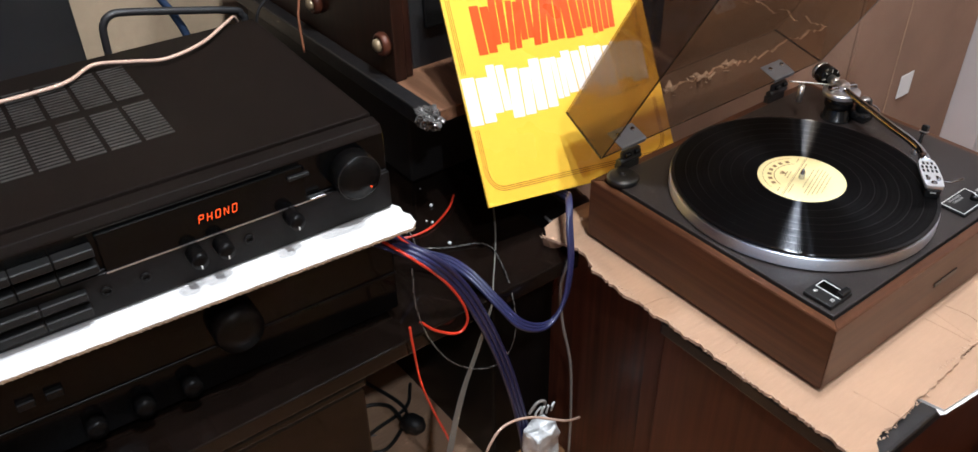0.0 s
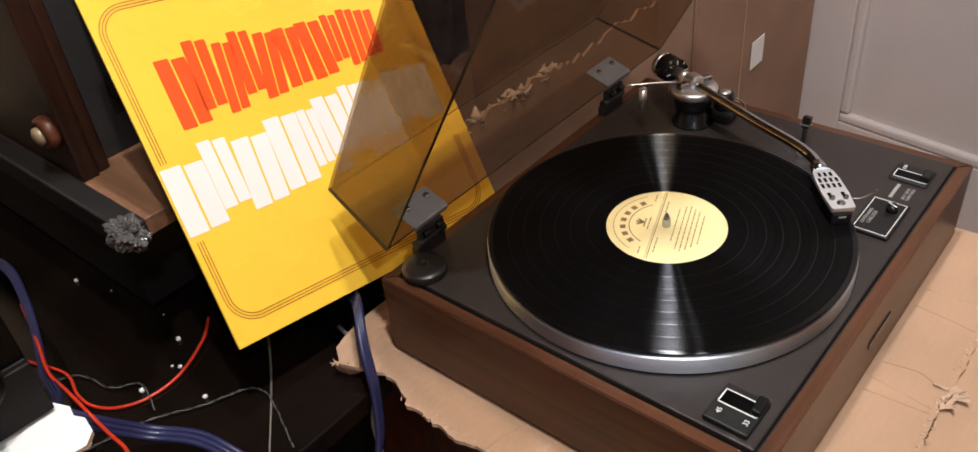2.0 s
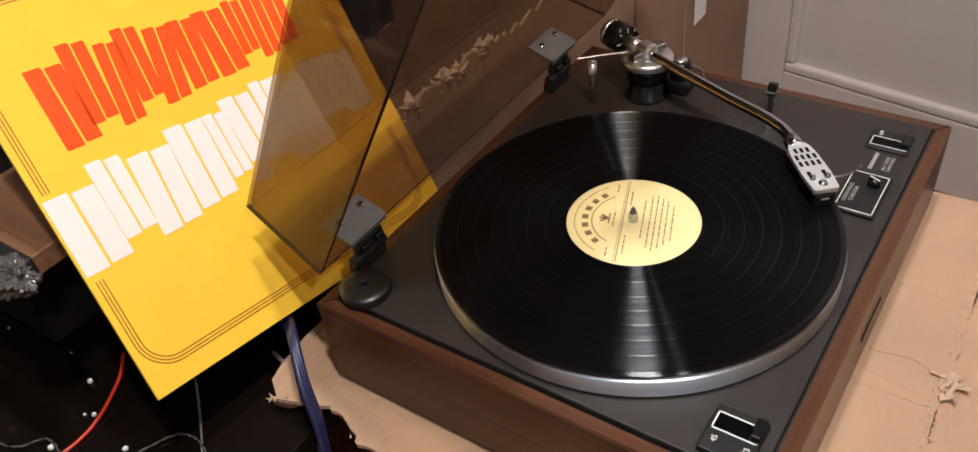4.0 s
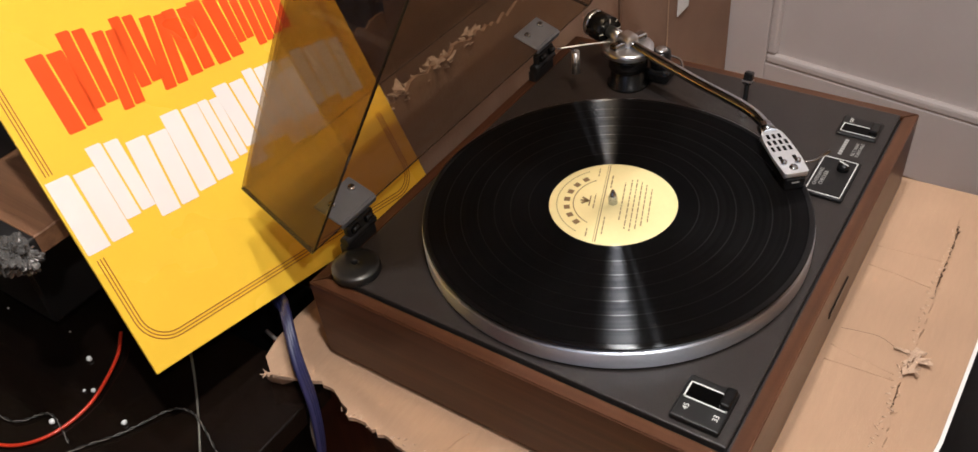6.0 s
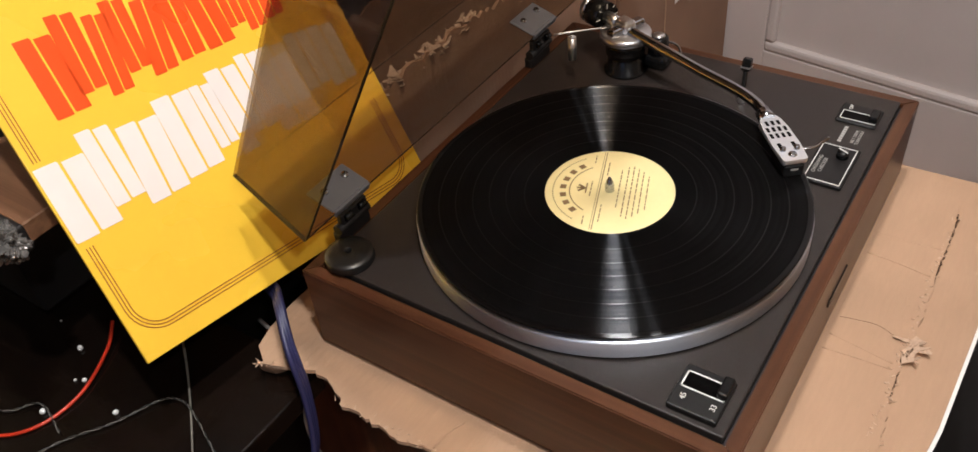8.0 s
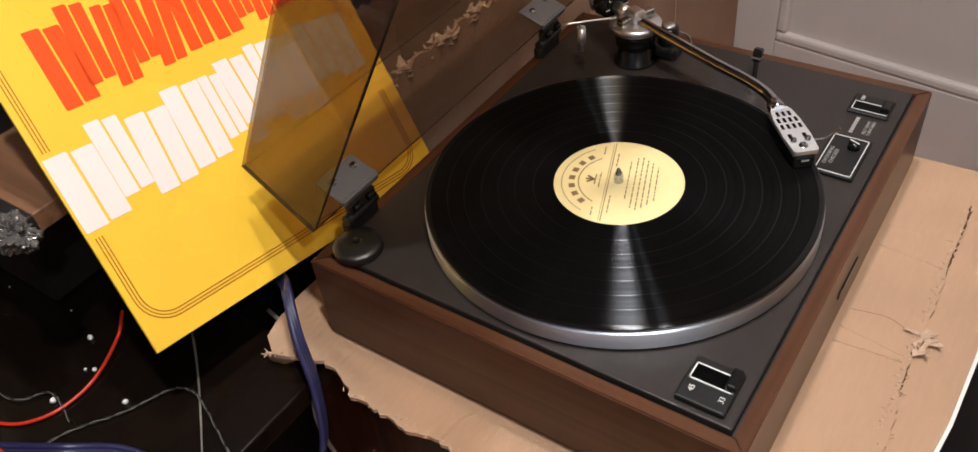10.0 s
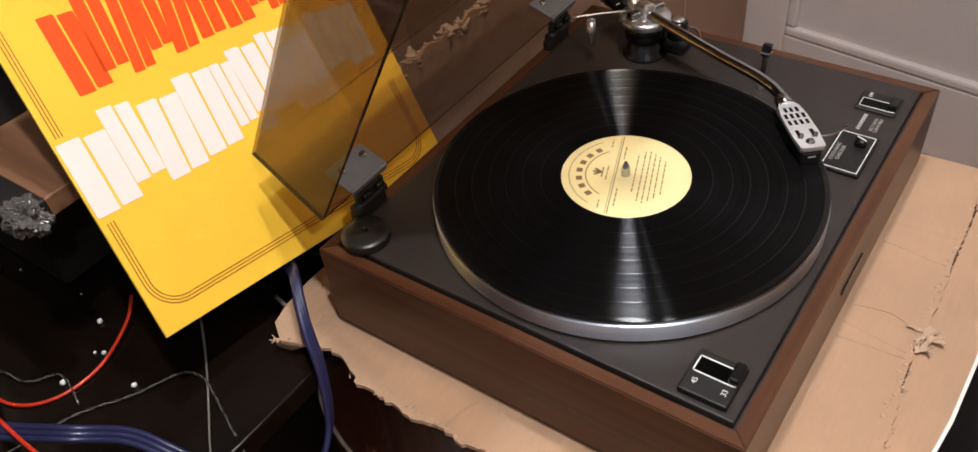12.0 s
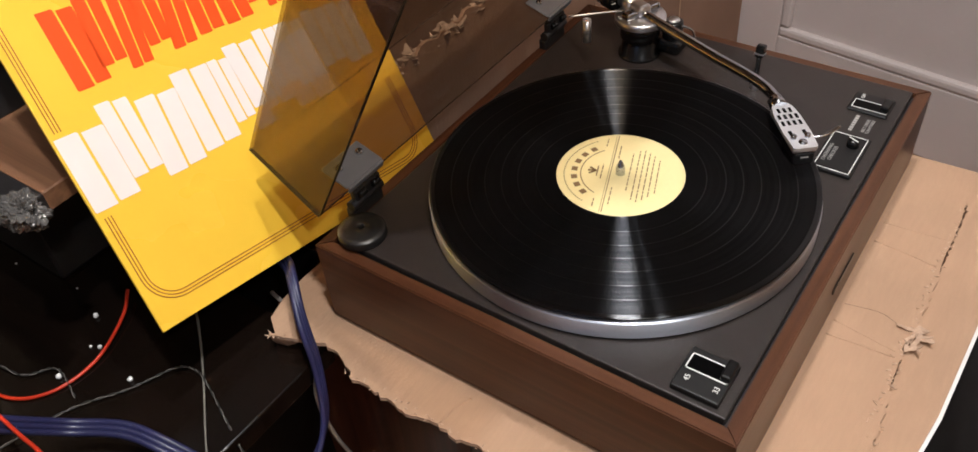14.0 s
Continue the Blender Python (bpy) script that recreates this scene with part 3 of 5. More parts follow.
vol = knob(rec, "volume_knob", -0.040, 0.002, 0.063, 0.0240, 0.022, M_KNOB, False)
part("ring", lathe([(0.0222, 0.0), (0.0238, 0.0), (0.0238, -0.0008), (0.0222, -0.0008), (0.0222, 0.0)], 40), M_BLACKPL, vol, m=T((0, 0, -0.0205)))
part("indicator_light", box(-0.0008, 0.0008, 0.0160, 0.0180, -0.0226, -0.0221), M_ORANGE, vol, m=pose(0, 0, 0, 0, 0, -40))
for kx in (-0.208, -0.182):
    knob(rec, "tone_knob", kx, 0.0, 0.0345, 0.0082, 0.02, M_KNOB)
knob(rec, "tone_knob", -0.110, 0.0, 0.0375, 0.0082, 0.02, M_KNOB)
for kx in (-0.155, -0.29, -0.255):
    part("jack", lathe([(0.003, 0), (0.005, 0), (0.005, -0.002), (0.003, -0.002), (0.003, 0)], 16), M_FASCIA, rec, m=T((kx, 0.0, 0.027)) @ pose(0, 0, 0, -90, 0, 0))
for z0 in (0.052, 0.070):
    for k in range(4):
        x0 = -0.425 + 0.034 * k
        part("preset_button", box(x0, x0 + 0.0332, -0.007, 0.006, z0, z0 + 0.009, 0.001, 1), M_BUTTON, rec)
for z0 in (0.012, 0.029):
    for k in range(3):
        x0 = -0.425 + 0.040 * k
        part("input_button", box(x0, x0 + 0.0392, -0.008, 0.002, z0, z0 + 0.009, 0.001, 1), M_BUTTON, rec)
slots = bmesh.new()
for gx in range(5):
    for gy in range(2):
        for k in range(13):
            x0, y0 = -0.335 + 0.033 * gx, 0.105 + 0.102 * gy + 0.0068 * k
            box(x0, x0 + 0.028, y0, y0 + 0.0036, RH - 0.0002, RH + 0.0006, bm=slots)
tagged(part("vent_slot", slots, M_VENT, rec), kind="stuff")
for fx in (-0.4, -0.03):
    for fy in (0.04, 0.3):
        part("foot", lathe([(0, 0), (0.016, 0), (0.018, 0.008), (0, 0.008)], 20), M_RUBBER, rec, m=T((fx, fy, 0)))

# side cabinet behind, with a loudspeaker on its board
SZ = 0.561
cab = thing("side_cabinet", T((0.1, 0.8, TZ)), "black cabinet with a tan board on top", "cabinet")
part("body", box(-0.19, 0.06, -0.18, 0.34, 0.0, SZ - TZ - 0.018, 0.003, 1), M_BLACKPL2, cab)
part("top_board", box(-0.2055, 0.07, -0.285, 0.35, SZ - TZ - 0.018, SZ - TZ, 0.001, 1), M_BOARD, cab)
part("edge_tape", box(-0.228, -0.206, -0.29, 0.35, SZ - TZ - 0.021, SZ - TZ + 0.003, 0.002, 2), M_TAPE, cab, "crinkled black tape along the board's edge")
fo = bmesh.new()
bmesh.ops.create_icosphere(fo, subdivisions=5, radius=1)
for v in fo.verts:
    d = noise.noise(v.co * 1.7) * 0.55 + abs(noise.noise(v.co * 4.1)) * 0.5 - abs(noise.noise(v.co * 9.3)) * 0.22
    v.co = Vector((v.co.x * 0.013 * (1 + d), v.co.y * 0.017 * (1 + d), v.co.z * 0.012 * (1 + d)))
part("film_scrap", fo, M_FOIL, cab, "crumpled clear film at the board's corner", m=T((-0.224, -0.290, SZ - TZ + 0.000)))

spk = thing("loudspeaker", T((0.03, 0.84, SZ)), "black-brown loudspeaker cabinet with round ivory knobs", "loudspeaker")
part("side_panel", box(-0.135, -0.118, -0.225, 0.25, 0, 0.42, 0.0015, 2), M_SPKSIDE, spk)
part("body", box(-0.118, 0.10, -0.205, 0.25, 0, 0.42, 0.0015, 1), M_BLACKPL2, spk)
part("front_frame", box(-0.118, -0.105, -0.222, -0.205, 0, 0.42, 0.002, 1), M_SPKSIDE, spk)
part("front_plate", box(-0.075, 0.06, -0.212, -0.205, 0.055, 0.40, 0.002, 1), M_BUTTON, spk, "dark grey front plate")
for ky in (-0.205, -0.02, 0.15):
    k = part("knob", lathe([(0, 0), (0.015, 0), (0.0165, -0.004), (0.0150, -0.010), (0.0105, -0.012), (0.0098, -0.008), (0, -0.008)], 28), M_SPKVENEER, spk, "round brown knob with an ivory cap")
    k.matrix_local = T((-0.135, ky, 0.050)) @ pose(0, 0, 0, 0, 90, 0)
    part("cap", lathe([(0, -0.008), (0.0092, -0.008), (0.0085, -0.0150), (0.005, -0.0175), (0, -0.018)], 24), M_BRASS, k, "ivory cap")

# black metal rail standing behind the receiver and a dark box by the wall
rail = tagged(part("metal_rail", tube([(-0.408, 0.80, 0.40), (-0.408, 0.80, 0.58), (-0.407, 0.80, 0.645), (-0.403, 0.80, 0.664), (-0.392, 0.80, 0.672), (-0.375, 0.80, 0.671), (-0.321, 0.80, 0.659), (-0.242, 0.80, 0.640), (-0.228, 0.80, 0.63), (-0.224, 0.80, 0.60), (-0.224, 0.80, 0.40)], 0.0050, 10, 6), M_BLACKPL2), "bent black metal rail standing behind the receiver", "rail")
darkbox = thing("dark_panel_set", T((-0.78, 1.0, TZ)), "dark flat television seen edge-on behind the receiver", "television")
part("screen", box(-0.18, 0.393, 0.05, 0.075, 0.06, 0.62, 0.003, 2), M_BLACKPL2, darkbox)
part("stand", box(-0.08, 0.20, -0.02, 0.14, 0, 0.012, 0.003, 2), M_BLACKPL, darkbox)
part("neck", box(0.03, 0.09, 0.052, 0.072, 0.012, 0.07, 0.002, 1), M_BLACKPL, darkbox)
tagged(part("strap", tube([(-0.355, 0.815, 0.76), (-0.328, 0.815, 0.680), (-0.312, 0.815, 0.645), (-0.300, 0.815, 0.60), (-0.30, 0.815, 0.50), (-0.30, 0.815, 0.40)], 0.0052, 8), M_BLUESTRAP), "dark blue strap hanging behind the receiver", "strap")


# ---------------- support under the turntable ----------------
CZ = 0.415
spk_a = thing("support_cabinet", T((0.2, 0.05, 0)), "red-brown veneered cabinet under the cardboard", "cabinet")
part("body", box(-0.222, 0.23, -0.125, 0.138, 0.0, 0.385, 0.002, 2), M_SPKVENEER, spk_a)
part("black_edging", box(-0.236, 0.235, -0.135, 0.135, 0.385, 0.4068, 0.004, 2), M_TAPE, spk_a, "black rubber edging on top")
spk_b = thing("support_cabinet", T((0.2, 0.30, 0)), "dark brown veneered cabinet under the cardboard", "cabinet")
part("body", box(-0.210, 0.23, -0.110, 0.112, 0.0, 0.4055, 0.002, 2), M_DARKVENEER, spk_b)
part("edge_batten", box(-0.214, -0.2105, -0.110, -0.080, 0.0, 0.404, 0.001, 1), M_SPKVENEER, spk_b)

# made-up dark block, added to keep the floor black in front of the cabinets
floor_darkener = thing("black_case", T((0.56, -0.28, 0)), "low black block added to darken the floor", "case")
part("body", box(-0.28, 0.30, -0.16, 0.182, 0.006, 0.17, 0.006, 2), M_FASCIA, floor_darkener)
part("lid", box(-0.283, 0.303, -0.163, 0.185, 0.171, 0.19, 0.005, 2), M_FASCIA, floor_darkener)
for fx, fy in ((-0.26, -0.14), (0.25, -0.14), (-0.26, 0.11), (0.25, 0.11)):
    part("foot", box(fx, fx + 0.03, fy, fy + 0.03, 0, 0.006), M_RUBBER, floor_darkener)

# two layers of torn cardboard
r1 = random.Random(3)
low = [(0.130, -0.050), (0.077, -0.057), (0.084, -0.089), (0.16, -0.097), (0.29, -0.101), (0.40, -0.088), (0.455, -0.075), (0.45, 0.1), (0.44, 0.37), (0.15, 0.37)]
low_sheet = tagged(part("cardboard_sheet", slab(low, CZ - 0.0080, CZ - 0.0044), [M_CARD, M_WHITECARD]), "flat brown cardboard sheet with a white edge under the turntable", "cardboard")
part("white_liner", slab([(0.078, -0.0890), (0.084, -0.0917), (0.16, -0.0998), (0.29, -0.1038), (0.40, -0.0908), (0.456, -0.0775), (0.456, -0.07), (0.09, -0.07)], CZ - 0.0086, CZ - 0.0081), M_WHITECARD, low_sheet, "white paper liner showing at the edge")
for poly in low_sheet.data.polygons:
    if abs(poly.normal.z) < 0.5:
        poly.material_index = 1
top = ragged((-0.042, 0.378), (-0.026, 0.335), 5, 0.001, r1) + ragged((-0.026, 0.335), (-0.042, 0.295), 9, 0.003, r1) + ragged((-0.042, 0.295), (-0.046, 0.235), 14, 0.003, r1)
top += ragged((-0.046, 0.235), (-0.041, 0.15), 22, 0.0024, r1) + ragged((-0.041, 0.15), (-0.042, -0.06), 56, 0.0022, r1) + [(-0.043, -0.074), (-0.036, -0.084), (-0.018, -0.080)]
top += ragged((-0.010, -0.072), (0.21, -0.058), 44, 0.0018, r1) + ragged((0.21, -0.058), (0.235, -0.062), 5, 0.002, r1) + ragged((0.235, -0.062), (0.42, -0.058), 30, 0.0008, r1)
top += [(0.434, -0.054), (0.442, -0.03), (0.445, 0.05), (0.445, 0.40), (0.02, 0.405), (-0.01, 0.402), (-0.03, 0.396)]
sheet = tagged(part("cardboard_sheet", slab(top, CZ - 0.0040, CZ), [M_CARD, M_TORN]), "brown corrugated cardboard sheet with torn edges under the turntable", "cardboard")
for poly in sheet.data.polygons:
    if abs(poly.normal.z) < 0.5:
        poly.material_index = 1


def shred(n, spots, size, seed, broad=1.0):
    """Small curled bits of torn paper fibre along an edge."""
    r = random.Random(seed)
    b = bmesh.new()
    for k in range(n):
        x, y, z = spots(k / max(1, n - 1), r)
        a = r.uniform(0, 6.28)
        L = size * r.uniform(0.5, 1.4)
        w = L * r.uniform(0.25, 0.6) * broad
        p = [Vector((x + L * s * math.cos(a), y + L * s * math.sin(a), z + L * 0.45 * s * s * r.uniform(0.2, 1.2))) for s in (0, 0.35, 0.7, 1.0)]
        side = Vector((-math.sin(a), math.cos(a), r.uniform(-0.3, 0.6))) * w * 0.5
        prev = None
        for i, q in enumerate(p):
            ww = side * (1 - 0.25 * i) * r.uniform(0.7, 1.2)
            row = [b.verts.new(q - ww), b.verts.new(q + ww), b.verts.new(q + ww + Vector((0, 0, 0.0007))), b.verts.new(q - ww + Vector((0, 0, 0.0007)))]
            if prev:
                for e in range(4):
                    b.faces.new((prev[e], prev[(e + 1) % 4], row[(e + 1) % 4], row[e]))
            else:
                b.faces.new(row)
            prev = row
        b.faces.new(prev[::-1])
    return b


tagged(part("torn_edge", shred(16, lambda f, r: (0.205 + 0.028 * f + r.uniform(-0.003, 0.003), -0.060 + r.uniform(-0.006, 0.004), CZ), 0.009, 5), M_TORN, sheet, "frayed paper fibres"), kind="stuff")
tagged(part("torn_edge", shred(60, lambda f, r: (-0.012 + 0.20 * f, -0.071 + 0.012 * f + r.uniform(-0.003, 0.003), CZ - 0.002), 0.004, 6), M_TORN, sheet), kind="stuff")
tagged(part("torn_edge", shred(80, lambda f, r: (-0.0395 + r.uniform(-0.003, 0.002), 0.30 - 0.36 * f, CZ - 0.0006 + r.uniform(-0.0008, 0.0006)), 0.0030, 8), M_TORN, sheet), kind="stuff")
# the first is a crack, the shade inside painted as a dark thread
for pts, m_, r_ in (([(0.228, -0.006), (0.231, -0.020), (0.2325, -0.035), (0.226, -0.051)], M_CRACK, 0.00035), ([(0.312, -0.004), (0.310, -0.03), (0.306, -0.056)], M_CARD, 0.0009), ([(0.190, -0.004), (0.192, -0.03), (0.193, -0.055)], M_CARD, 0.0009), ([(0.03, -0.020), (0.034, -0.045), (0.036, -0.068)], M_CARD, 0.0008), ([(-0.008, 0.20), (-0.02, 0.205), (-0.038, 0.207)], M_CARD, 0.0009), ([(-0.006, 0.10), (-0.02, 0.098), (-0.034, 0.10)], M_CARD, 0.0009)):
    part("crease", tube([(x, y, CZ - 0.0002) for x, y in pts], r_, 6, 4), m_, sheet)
lip = bmesh.new()
lip_top = [(-0.0445, 0.384, CZ - 0.0005), (-0.0405, 0.374, CZ - 0.001), (-0.0340, 0.3655, CZ - 0.0018), (-0.0262, 0.356, CZ - 0.0025)]
lip_drop = [0.019, 0.0215, 0.0165, 0.006]
rows = []
for (x, y, z), d in zip(lip_top, lip_drop):
    rows.append([lip.verts.new(q) for q in ((x, y, z), (x + 0.0025, y + 0.0015, z - d * 0.55), (x + 0.006, y + 0.004, z - d), (x + 0.008, y + 0.0055, z - d), (x + 0.0045, y + 0.003, z - d * 0.5), (x + 0.002, y + 0.0012, z))])
for p, q in zip(rows, rows[1:]):
    for e in range(6):
        lip.faces.new((p[e], p[(e + 1) % 6], q[(e + 1) % 6], q[e]))
lip.faces.new(rows[0])
lip.faces.new(rows[-1][::-1])
tagged(part("torn_edge", shred(34, lambda f, r: (-0.0435 + 0.016 * f + r.uniform(-0.002, 0.002), 0.384 - 0.026 * f + r.uniform(-0.002, 0.002), CZ - 0.002), 0.0042, 18), M_TORN, sheet), kind="stuff")
part("bent_corner", lip, M_CARD, sheet, "corner bent down, torn")
part("crease", tube([(0.207, -0.004, CZ - 0.0003), (0.203, -0.03, CZ - 0.0003), (0.199, -0.054, CZ - 0.0003)], 0.0008, 6, 4), M_CARD, sheet)
part("crease", tube([(0.339, -0.004, CZ - 0.0003), (0.341, -0.03, CZ - 0.0003), (0.343, -0.056, CZ - 0.0003)], 0.0008, 6, 4), M_CARD, sheet)
# open tear between the two sheets; a dark tube paints the shade inside it
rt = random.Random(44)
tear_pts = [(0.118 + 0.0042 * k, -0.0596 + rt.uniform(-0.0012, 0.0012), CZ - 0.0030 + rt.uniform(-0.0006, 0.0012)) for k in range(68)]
part("tear", tube(tear_pts, 0.0009, 5, 0), M_CRACK, sheet, "open tear with its shade painted dark")
tagged(part("torn_edge", shred(60, lambda f, r: (0.125 + 0.27 * f, -0.0585 + r.uniform(-0.0015, 0.0025), CZ - 0.0006), 0.0032, 15), M_TORN, sheet), kind="stuff")
tagged(part("torn_edge", shred(40, lambda f, r: (-0.03 + 0.14 * f, -0.075 + 0.010 * f + r.uniform(-0.002, 0.002), CZ - 0.0012), 0.0026, 16), M_TORN, sheet), kind="stuff")


# ---------------- cardboard boxes behind ----------------
def carton(name, x0, x1, y0, y1, z1, label, seed, tear=0.012, notch=None, sag=0.0):
    c = thing(name, T(((x0 + x1) / 2, (y0 + y1) / 2, 0)), label, "box")
    r = random.Random(seed)
    hx, hy = (x1 - x0) / 2, (y1 - y0) / 2
    for side, (w, mm) in enumerate(((x1 - x0, pose(0, -hy, 0, 90, 0, 0)), (x1 - x0, pose(0, hy - 0.004, 0, 90, 0, 0)), (y1 - y0 - 0.012, pose(-hx + 0.004, 0, 0, 90, 0, 90)), (y1 - y0 - 0.012, pose(hx, 0, 0, 90, 0, 90)))):
        zt = z1 - (sag if side in (1, 2) else 0.0)
        edge = ragged((w / 2, zt), (-w / 2, zt), 70, tear * 0.35, r)
        if notch and side == 0:
            edge = notch(w, z1, r)
        part("side", slab([(-w / 2, 0.0), (w / 2, 0.0)] + edge + [(-w / 2, zt)], -0.004, 0.0), M_CARD_DARK, c, m=mm)
    part("bottom", box(-hx + 0.004, hx - 0.004, -hy + 0.004, hy - 0.004, 0.001, 0.005), M_CARD_DARK, c)
    return c


carton_a = carton("cardboard_box", 0.13, 0.615, 0.445, 0.80, 0.503, "open brown cardboard box with a torn rim", 11, 0.014, sag=0.16)
tagged(part("torn_rim", shred(70, lambda f, r: (-0.15 + 0.16 * (round(f * 9) / 9) + r.uniform(-0.009, 0.009), -0.1745 + r.uniform(-0.003, 0.005), 0.499 + r.uniform(-0.006, 0.012) * (0.6 + 0.5 * math.sin(f * 17))), 0.0105, 13, 1.9), M_RIM, carton_a, "ragged torn paper"), kind="stuff")
carton_b = carton("cardboard_box", 0.63, 1.04, 0.395, 0.80, 0.95, "tall brown cardboard box beside the door", 17, 0.004)
part("paper_label", box(0.150 - 0.18, 0.190 - 0.18, -0.2055, -0.2045, 0.33, 0.375), M_WHITECARD, carton_b, "small white paper sticker", m=pose(0, 0, 0, 0, 0, 0))
part("crease", box(-0.062, -0.0595, -0.2042, -0.2036, 0.0, 0.93), M_CARD, carton_b)


cup = thing("tall_cupboard", T((0.62, 1.05, 0)), "tall black-brown cupboard standing behind the boxes", "cupboard")
part("body", box(-0.435, 0.42, -0.20, 0.24, 0.0, 2.1, 0.003, 1), M_CUPBOARD, cup)
for x0, x1 in ((-0.433, -0.003), (0.003, 0.418)):
    dr = part("door", box(x0, x1, -0.222, -0.2005, 0.06, 2.08, 0.003, 2), M_CUPBOARD, cup)
    kx = x1 - 0.04 if x0 < -0.1 else x0 + 0.04
    part("knob", lathe([(0, 0), (0.006, 0), (0.012, -0.014), (0.010, -0.022), (0, -0.024)], 20), M_BRASS, dr, m=T((kx, -0.222, 1.05)) @ pose(0, 0, 0, -90, 0, 0))

# ---------------- turntable ----------------
W, D, PZ = 0.427, 0.348, 0.500
tt = thing("turntable", T((0, 0, CZ)), "walnut-plinth record player with its smoked lid open", "record player")
H = PZ - CZ
t = 0.011
# plinth of four veneered boards
def plinth_board(name, pts_outer, pts_inner, material):
    b = bmesh.new()
    o0, o1 = pts_outer
    i0, i1 = pts_inner
    lo, hi = 0.005, H
    vs = [b.verts.new((*p, z)) for z in (lo, hi) for p in (o0, o1, i1, i0)]
    for f in ((0, 1, 2, 3), (7, 6, 5, 4), (0, 4, 5, 1), (1, 5, 6, 2), (2, 6, 7, 3), (3, 7, 4, 0)):
        b.faces.new([vs[k] for k in f])
    bmesh.ops.bevel(b, geom=b.edges[:], offset=0.0009, segments=2, affect="EDGES")
    return part(name, b, material, tt)


O = [(0, 0), (W, 0), (W, D), (0, D)]
I = [(t, t), (W - t, t), (W - t, D - t), (t, D - t)]
for k in range(4):
    plinth_board("plinth_board", (O[k], O[(k + 1) % 4]), (I[k], I[(k + 1) % 4]), M_WALNUT_X if k % 2 == 0 else M_WALNUT_Y)
part("plinth_base", box(t, W - t, t, D - t, 0.010, 0.016), M_BLACKPL2, tt)
for fx, fy in ((0.012, 0.012), (W - 0.03, 0.015), (0.015, D - 0.03), (W - 0.03, D - 0.03)):
    part("foot", lathe([(0, 0), (0.014, 0), (0.016, 0.010), (0, 0.010)], 20), M_RUBBER, tt, m=T((fx + 0.012, fy + 0.012, 0)))
# black filler block: its colour paints the shade in the gap round the deck
part("deck_shadow_gap", box(t + 0.0004, W - t - 0.0004, t + 0.0004, D - t - 0.0004, H - 0.016, H - 0.004), M_DECKGAP_SHADE, tt)
part("deck_plate", box(t + 0.002, W - t - 0.002, t + 0.002, D - t - 0.002, H - 0.004, H + 0.003, 0.0012, 2), M_DECK, tt, "dark grey-brown metal deck plate")
part("front_slot", box(0.192, 0.238, -0.0012, 0.0015, H - 0.0445, H - 0.0375, 0.0006, 1), M_BLACKPL, tt)
ZT = H + 0.003

C = (0.168, 0.170)
plat = part("platter", lathe([(0.0, 0.0012), (0.1475, 0.0010), (0.1508, 0.0016), (0.1513, 0.0022), (0.1513, 0.0030), (0.1513, 0.0150), (0.1508, 0.0161), (0.149, 0.0165), (0.0, 0.0165)], 128), M_ALU, tt, "polished aluminium platter", T((C[0], C[1], ZT)))
part("rubber_mat", lathe([(0.0, 0.0165), (0.1475, 0.0165), (0.148, 0.0178), (0.147, 0.0186), (0.0, 0.0186)], 96), M_RUBBER, plat)
part("spindle", lathe([(0.0036, 0.018), (0.0036, 0.026), (0.0030, 0.029), (0.0010, 0.0335), (0, 0.034)], 24), M_CHROME, plat, "pointed chrome spindle")

# speed selector
sel = part("speed_selector", box(0.017, 0.053, 0.020, 0.053, 0, 0.005, 0.0012, 2), M_PLATE, tt, m=T((0, 0, ZT)))
fr = bmesh.new()
sx0, sx1, sy0, sy1 = 0.0335, 0.0475, 0.0215, 0.0505
for a0, a1, b0, b1 in ((sx0, sx1, sy0, sy0 + 0.001), (sx0, sx1, sy1 - 0.001, sy1), (sx0, sx0 + 0.001, sy0, sy1), (sx1 - 0.001, sx1, sy0, sy1)):
    box(a0, a1, b0, b1, 0.005, 0.0054, bm=fr)
part("frame_line", fr, M_WHITEINK, sel)
part("slot", box(sx0 + 0.001, sx1 - 0.001, sy0 + 0.001, sy1 - 0.001, 0.0049, 0.0051), M_DISPLAY, sel)
part("lever", box(sx0 + 0.001, sx1 + 0.003, sy0 - 0.001, sy0 + 0.006, 0.005, 0.011, 0.0015, 2), M_BLACKPL, sel)
text_mesh("45", 0.0052, T((0.0268, 0.0455, 0.0052)), M_WHITEINK, sel, "numeral")
text_mesh("33", 0.0052, T((0.0268, 0.0255, 0.0052)), M_WHITEINK, sel, "numeral")

# overhang checker plate
ovh = part("overhang_plate", box(0.270, 0.325, 0.022, 0.054, 0, 0.0035, 0.0012, 2), M_PLATE, tt, m=T((0, 0, ZT)))
fr = bmesh.new()
for a0, a1, b0, b1 in ((0.272, 0.323, 0.024, 0.0247), (0.272, 0.323, 0.0513, 0.052), (0.272, 0.2727, 0.024, 0.052), (0.3223, 0.323, 0.024, 0.052)):
    box(a0, a1, b0, b1, 0.0035, 0.0038, bm=fr)
part("frame_line", fr, M_WHITEINK, ovh)
text_mesh("OVERHANG\nCHECKER", 0.0044, T((0.2935, 0.0455, 0.0036)), M_GREYINK, ovh, "lettering", 0.0001, 0.024)
